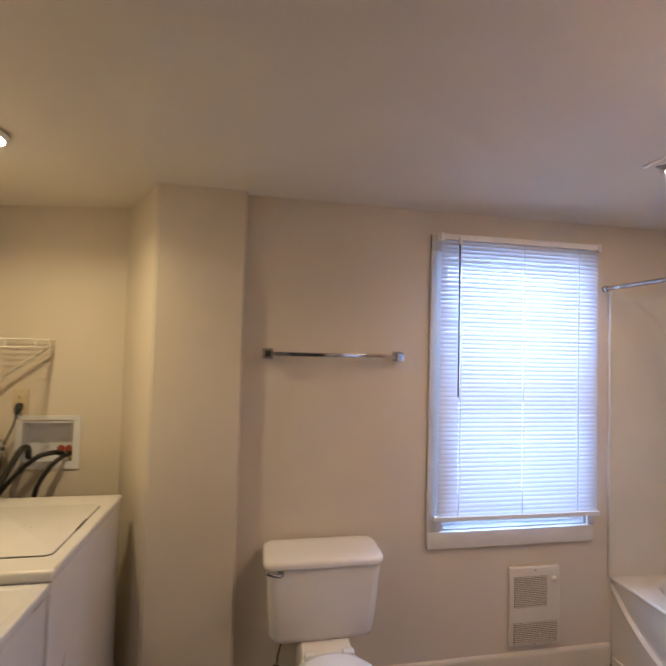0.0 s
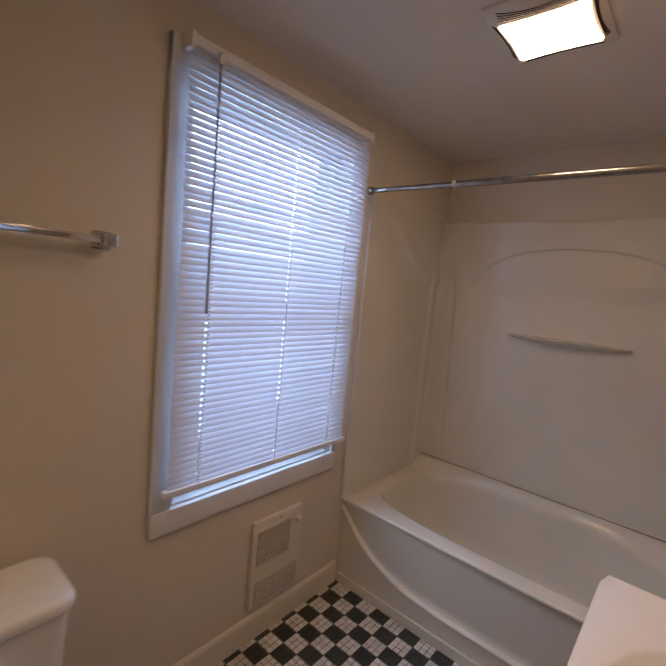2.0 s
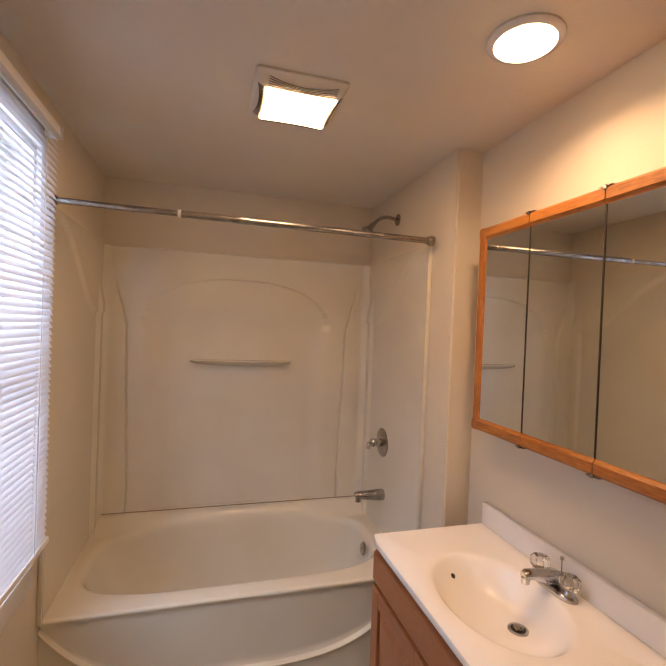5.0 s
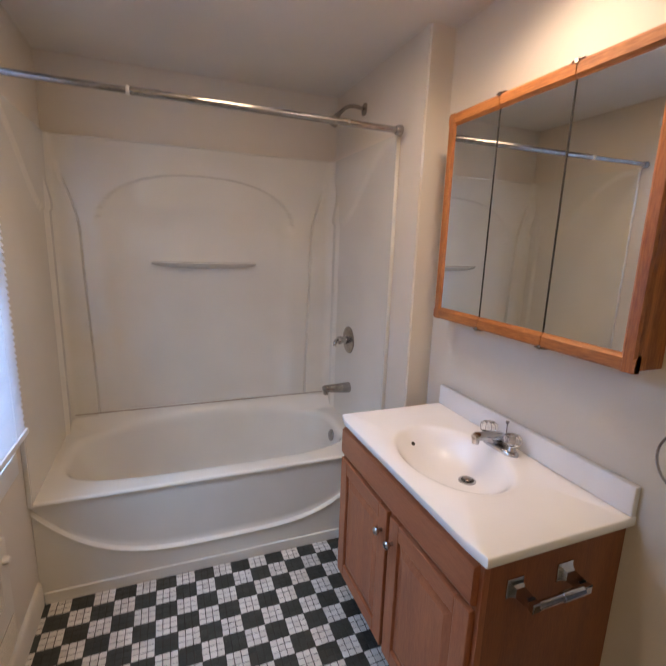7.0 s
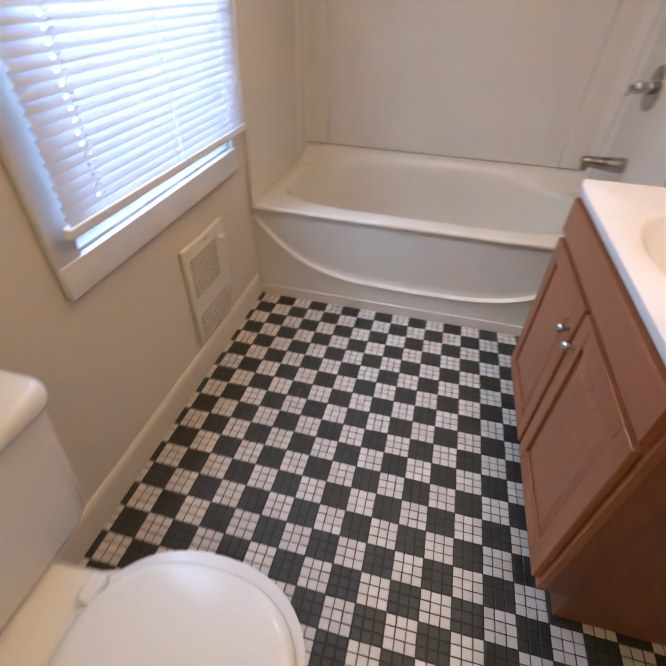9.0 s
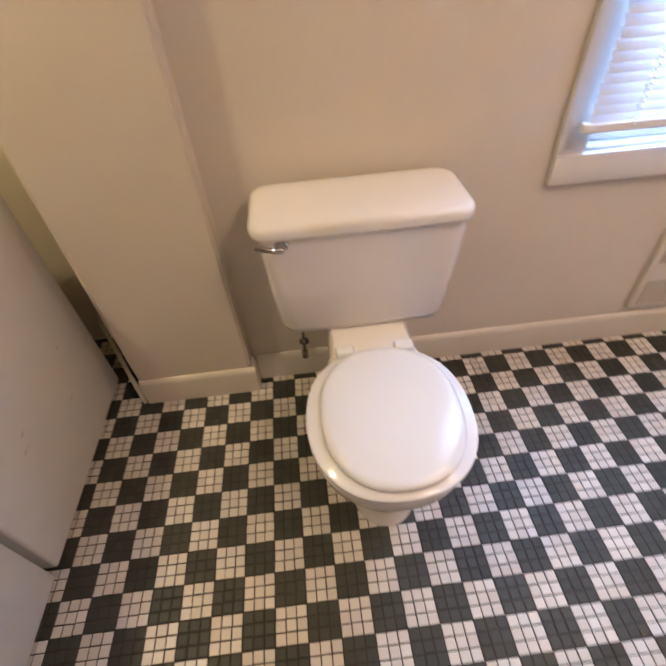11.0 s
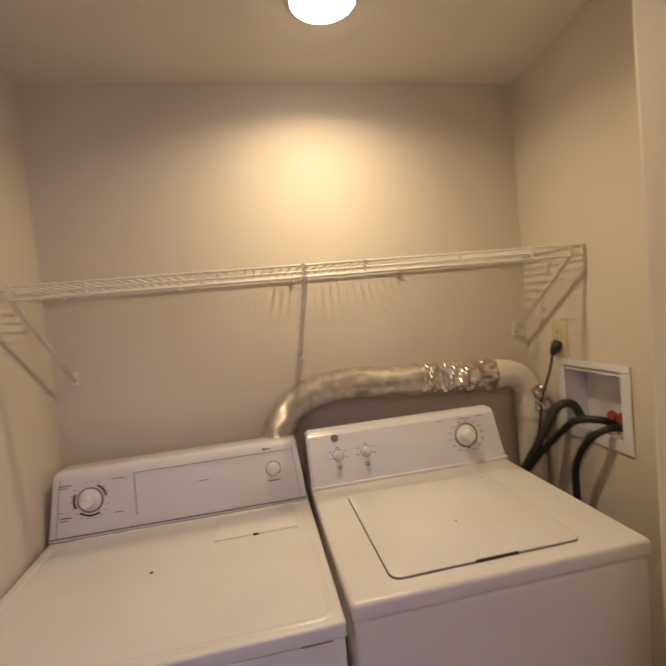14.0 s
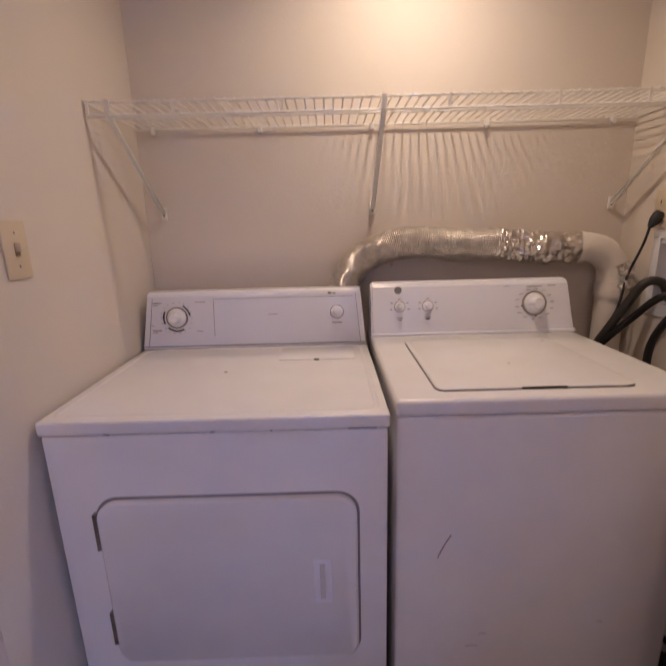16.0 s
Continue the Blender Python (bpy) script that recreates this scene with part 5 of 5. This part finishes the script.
for n, pts, r, mat, lab in (
    ("washer_hose", [(-0.835, YL + 0.03, 1.070), (-0.85, YL - 0.02, 1.085), (-0.91, YL - 0.05, 1.07), (-0.99, YL - 0.07, 0.99), (-1.06, YL - 0.12, 0.88), (-1.12, YL - 0.16, 0.75), (-1.178, 0.10, 0.60)], 0.0115, BLACK, "black rubber fill hose hanging from the valve box"),
    ("washer_hose", [(-0.800, YL + 0.03, 1.065), (-0.81, YL - 0.03, 1.065), (-0.85, YL - 0.06, 1.02), (-0.90, YL - 0.065, 0.92), (-0.91, YL - 0.06, 0.78), (-0.93, YL - 0.06, 0.55), (-1.02, YL - 0.08, 0.35)], 0.0115, BLACK, "black rubber fill hose hanging from the valve box"),
    ("drain_hose", [(-0.985, YL + 0.04, 1.05), (-0.975, YL + 0.0, 1.105), (-0.98, YL - 0.05, 1.105), (-1.01, YL - 0.08, 1.03), (-1.05, YL - 0.11, 0.93), (-1.12, YL - 0.14, 0.80), (-1.18, 0.08, 0.60)], 0.014, GREY_HOSE, "grey corrugated drain hose"),
):
    hz = thing(n, *pts[0], lab, "hose", "washer hoses")
    part("tube", tube(pts, r, 12), mat, hz, "", 60)
ou = thing("wall_outlet", -1.02, YL, 1.325, "ivory duplex wall outlet", "outlet")
part("plate", box(-1.047, -0.977, YL - 0.006, YL - 0.0005, 1.272, 1.387, 0.003), IVORY, ou, "", 40)
for z in (1.308, 1.350):
    part("socket", box(-1.027, -0.997, YL - 0.009, YL - 0.0055, z - 0.014, z + 0.014, 0.004), IVORY, ou, "", 40)
    part("slot", box(-1.019, -1.016, YL - 0.0095, YL - 0.0088, z - 0.006, z + 0.006), DARK, ou)
co = thing("power_cord", -1.012, YL - 0.02, 1.305, "black power cord and plug in the wall outlet", "power cord")
part("plug", lathe([(0.014, 0), (0.017, 0.008), (0.016, 0.028), (0.008, 0.050), (0.0001, 0.052)], (-1.012, YL - 0.010, 1.318), (0, -0.55, -0.85), 14), BLACK, co, "", 50)
part("cord", tube([(-1.013, YL - 0.036, 1.278), (-1.02, YL - 0.045, 1.22), (-1.05, YL - 0.06, 1.12), (-1.055, YL - 0.08, 1.0), (-1.09, YL - 0.13, 0.86), (-1.17, YL - 0.16, 0.70)], 0.004, 8), BLACK, co, "", 60)
sw = thing("light_switch", -0.559, YT, 1.262, "ivory toggle light switch", "light switch")
part("plate", box(-0.594, -0.524, YT + 0.0005, YT + 0.006, 1.205, 1.320, 0.003), IVORY, sw, "", 40)
part("toggle", box(-0.564, -0.554, YT + 0.004, YT + 0.018, 1.258, 1.278, 0.002), IVORY, sw, "", 40)
part("toggle_slot", box(-0.566, -0.552, YT + 0.0055, YT + 0.0068, 1.250, 1.276), shader("toggle_well", (0.30, 0.22, 0.13), 0.5), sw)
for z in (1.230, 1.296):
    part("screw", lathe([(0.003, 0), (0.0001, 0.0015)], (-0.559, YT + 0.006, z), (0, 1, 0), 8), NICKEL, sw)

for t in [vb, ou, co] + [bpy.data.objects[n] for n in ("washer_hose", "washer_hose.001", "drain_hose")]:
    t.location += Vector((-0.030, 0, -0.008))

# Wire shelf.
ws = thing("wire_shelf", -1.07, -0.54, 1.62, "white vinyl-coated wire shelf above the laundry machines", "wire shelf")
SX0, SX1, SY0, SY1, SZ = XW + 0.012, -0.912, YT + 0.006, YL - 0.006, 1.624
R1 = 0.0034
for n, x, z, r in (("back_rod", SX0, SZ - 0.006, R1), ("front_rod", SX1, SZ - 0.003, R1), ("front_lip_rod", SX1 + 0.004, SZ - 0.036, R1 + 0.0005), ("middle_rod", (SX0 + SX1) / 2, SZ - 0.006, R1)):
    part(n, tube([(x, SY0, z), (x, SY1, z)], r, 8, per=1), WIRE, ws, "", 60)
n = int((SY1 - SY0) / 0.0255)
for k in range(n + 1):
    y = SY0 + (SY1 - SY0) * k / n
    part("cross_wire", tube([(SX0 - 0.006, y, SZ), (SX1 + 0.006, y, SZ)], 0.0021, 6, per=1), WIRE, ws, "", 60)
for y in (SY0 + 0.004, -1.13, -0.845, -0.405, -0.115, 0.12, SY1 - 0.004):
    part("lip_spacer", box(SX1 + 0.002, SX1 + 0.006, y - 0.0035, y + 0.0035, SZ - 0.038, SZ + 0.001), WIRE, ws)
for y, yf in ((-1.298, -1.298), (-0.578, -0.578), (0.250, 0.250)):
    x0, z0, x1, z1 = SX1 + 0.008, SZ - 0.034, XW + 0.008, 1.350
    bm = prism([(x0, SZ + 0.002), (x0 + 0.003, SZ + 0.002), (x0 + 0.003, z0 - 0.001), (x1 + 0.003, z1 - 0.002), (x1, z1), (x0, z0)], "y", y - 0.0065, y + 0.0065)
    for e in (-0.0065, 0.0050):
        prism([(x0, z0), (x0 + 0.003, z0 - 0.002), (x1 + 0.006, z1 - 0.006), (x1, z1 + 0.002), (x0 - 0.006, z0 + 0.003)], "y", y + e, y + e + 0.0015, into=bm)
    part("brace", bm, WIRE, ws, "diagonal flat support brace")
    part("brace_foot", box(XW + 0.001, XW + 0.008, yf - 0.010, yf + 0.010, 1.330, 1.372, 0.002), WIRE, ws)
    part("screw", lathe([(0.004, 0), (0.0001, 0.003)], (XW + 0.008, yf, 1.344), (1, 0, 0), 8), NICKEL, ws)
for y in (-1.30, -0.95, -0.58, -0.20, 0.22):
    part("wall_clip", box(XW + 0.001, XW + 0.018, y - 0.007, y + 0.007, SZ - 0.022, SZ + 0.002, 0.002), WIRE, ws)

# ---- door, swung out into the hall ----
dr = thing("door_1", -0.20, -1.77, 0.0, "white painted panelled door with a brass knob, swung open into the hall", "door")
x0, x1, y0, y1 = -0.235, -0.200, -2.535, -1.775
bm = box(x0, x1, y0, y0 + 0.11, 0.01, 2.03, 0.002)
box(x0, x1, y1 - 0.11, y1, 0.01, 2.03, 0.002, into=bm)
for z0, z1 in ((0.01, 0.22), (0.66, 0.80), (1.42, 1.52), (1.90, 2.03)):
    box(x0, x1, y0 + 0.11, y1 - 0.11, z0, z1, 0.002, into=bm)
part("door_frame_rails", bm, DOOR, dr, "", 40)
for z0, z1 in ((0.22, 0.66), (0.80, 1.42), (1.52, 1.90)):
    part("door_panel", box(x0 + 0.012, x1 - 0.012, y0 + 0.11, y1 - 0.11, z0, z1), DOOR, dr, "sunken panel")
for s, o in ((1, x1), (-1, x0)):
    part("door_knob", lathe([(0.030, 0), (0.028, 0.005), (0.010, 0.010), (0.010, 0.030), (0.024, 0.040), (0.028, 0.052), (0.022, 0.062), (0.0001, 0.065)], (o, y0 + 0.055, 0.94), (s, 0, 0), 28), BRASS, dr, "polished brass knob", 40)
for z in (0.25, 1.80):
    part("hinge", lathe([(0.006, 0), (0.006, 0.09)], (x1 + 0.004, y1 + 0.006, z), (0, 0, 1), 10), BRASS, dr)

# ---- floor: mosaic of one-inch tiles in sheets of nine ----
PX1, PY1 = 0.0785, 0.0803
floor = structure("floor", box(XW, AX - 0.002, YS - TK / 2, YL, -0.05, -0.0016), GROUT, "dark grout bed of a black and white mosaic floor")


def mini(edge=0.0020):
    sx, sy = PX1 / 6 - 0.0014, PY1 / 6 - 0.0014
    v = [(x, y, z) for d, z in ((0, -0.0024), (0, -0.0009), (edge, 0.0)) for x, y in ((d - sx, d - sy), (sx - d, d - sy), (sx - d, sy - d), (d - sx, sy - d))]
    f = [(0, 1, 5, 4), (1, 2, 6, 5), (2, 3, 7, 6), (3, 0, 4, 7), (4, 5, 9, 8), (5, 6, 10, 9), (6, 7, 11, 10), (7, 4, 8, 11), (8, 9, 10, 11)]
    return v, f


shared = {}
for key, mat in ((0, TILE_B), (1, TILE_W)):
    me = bpy.data.meshes.new("tile")
    v, f = mini()
    me.from_pydata(v, [], f)
    me.materials.append(mat)
    shared[key] = me
rest = {0: ([], []), 1: ([], [])}
rt = random.Random(9)
placed = 0
i0, i1 = int((XW - OX) / PX1) - 2, int((AX - OX) / PX1) + 2
j0, j1 = int((YS - TK / 2 - OY) / PY1) - 2, int((YL - OY) / PY1) + 2
for i in range(i0, i1):
    for j in range(j0, j1):
        white = (i + j) % 2
        for a in range(3):
            for b in range(3):
                x, y = OX + i * PX1 + (a + 0.5) * PX1 / 3, OY + j * PY1 + (b + 0.5) * PY1 / 3
                if not (XW + 0.012 < x < AX - 0.012 and YS - TK / 2 < y < YL - 0.010):
                    continue
                if x > 0.02 and y > -0.008 or x > 1.745 and y < YJ or (-0.37 < x < 0.02 and y > -0.062) or (x > -0.59 and x <= -0.37 and y > -0.055 - (x + 0.372) * 1.5):
                    continue
                if y < YT and x < -0.33 or (y < YS and not -0.22 < x < 0.54):
                    continue
                tilt_x, tilt_y, dz = rt.gauss(0, 0.004), rt.gauss(0, 0.004), rt.gauss(0, 0.00012)
                dx, dy = rt.gauss(0, 0.0003), rt.gauss(0, 0.0003)
                if -0.16 < x < 0.31 and -0.92 < y < -0.48 and placed < 300:
                    o = new("tile", shared[white])
                    o.location, o.rotation_euler = (x + dx, y + dy, dz), (tilt_x, tilt_y, rt.gauss(0, 0.006))
                    o.parent = floor
                    placed += 1
                else:
                    v, f = mini()
                    vs, fs = rest[white]
                    base = len(vs)
                    vs.extend((x + dx + p[0], y + dy + p[1], p[2] + dz + p[0] * tilt_y + p[1] * tilt_x) for p in v)
                    fs.extend(tuple(q + base for q in face) for face in f)
for key, name, mat, lab in ((0, "black_tiles", TILE_B, "black glazed one-inch mosaic tiles"), (1, "white_tiles", TILE_W, "off-white glazed one-inch mosaic tiles")):
    me = bpy.data.meshes.new(name)
    me.from_pydata(rest[key][0], [], rest[key][1])
    me.materials.append(mat)
    o = new(name, me)
    o.parent = floor
    tagged(o, lab, "", "", "stuff")
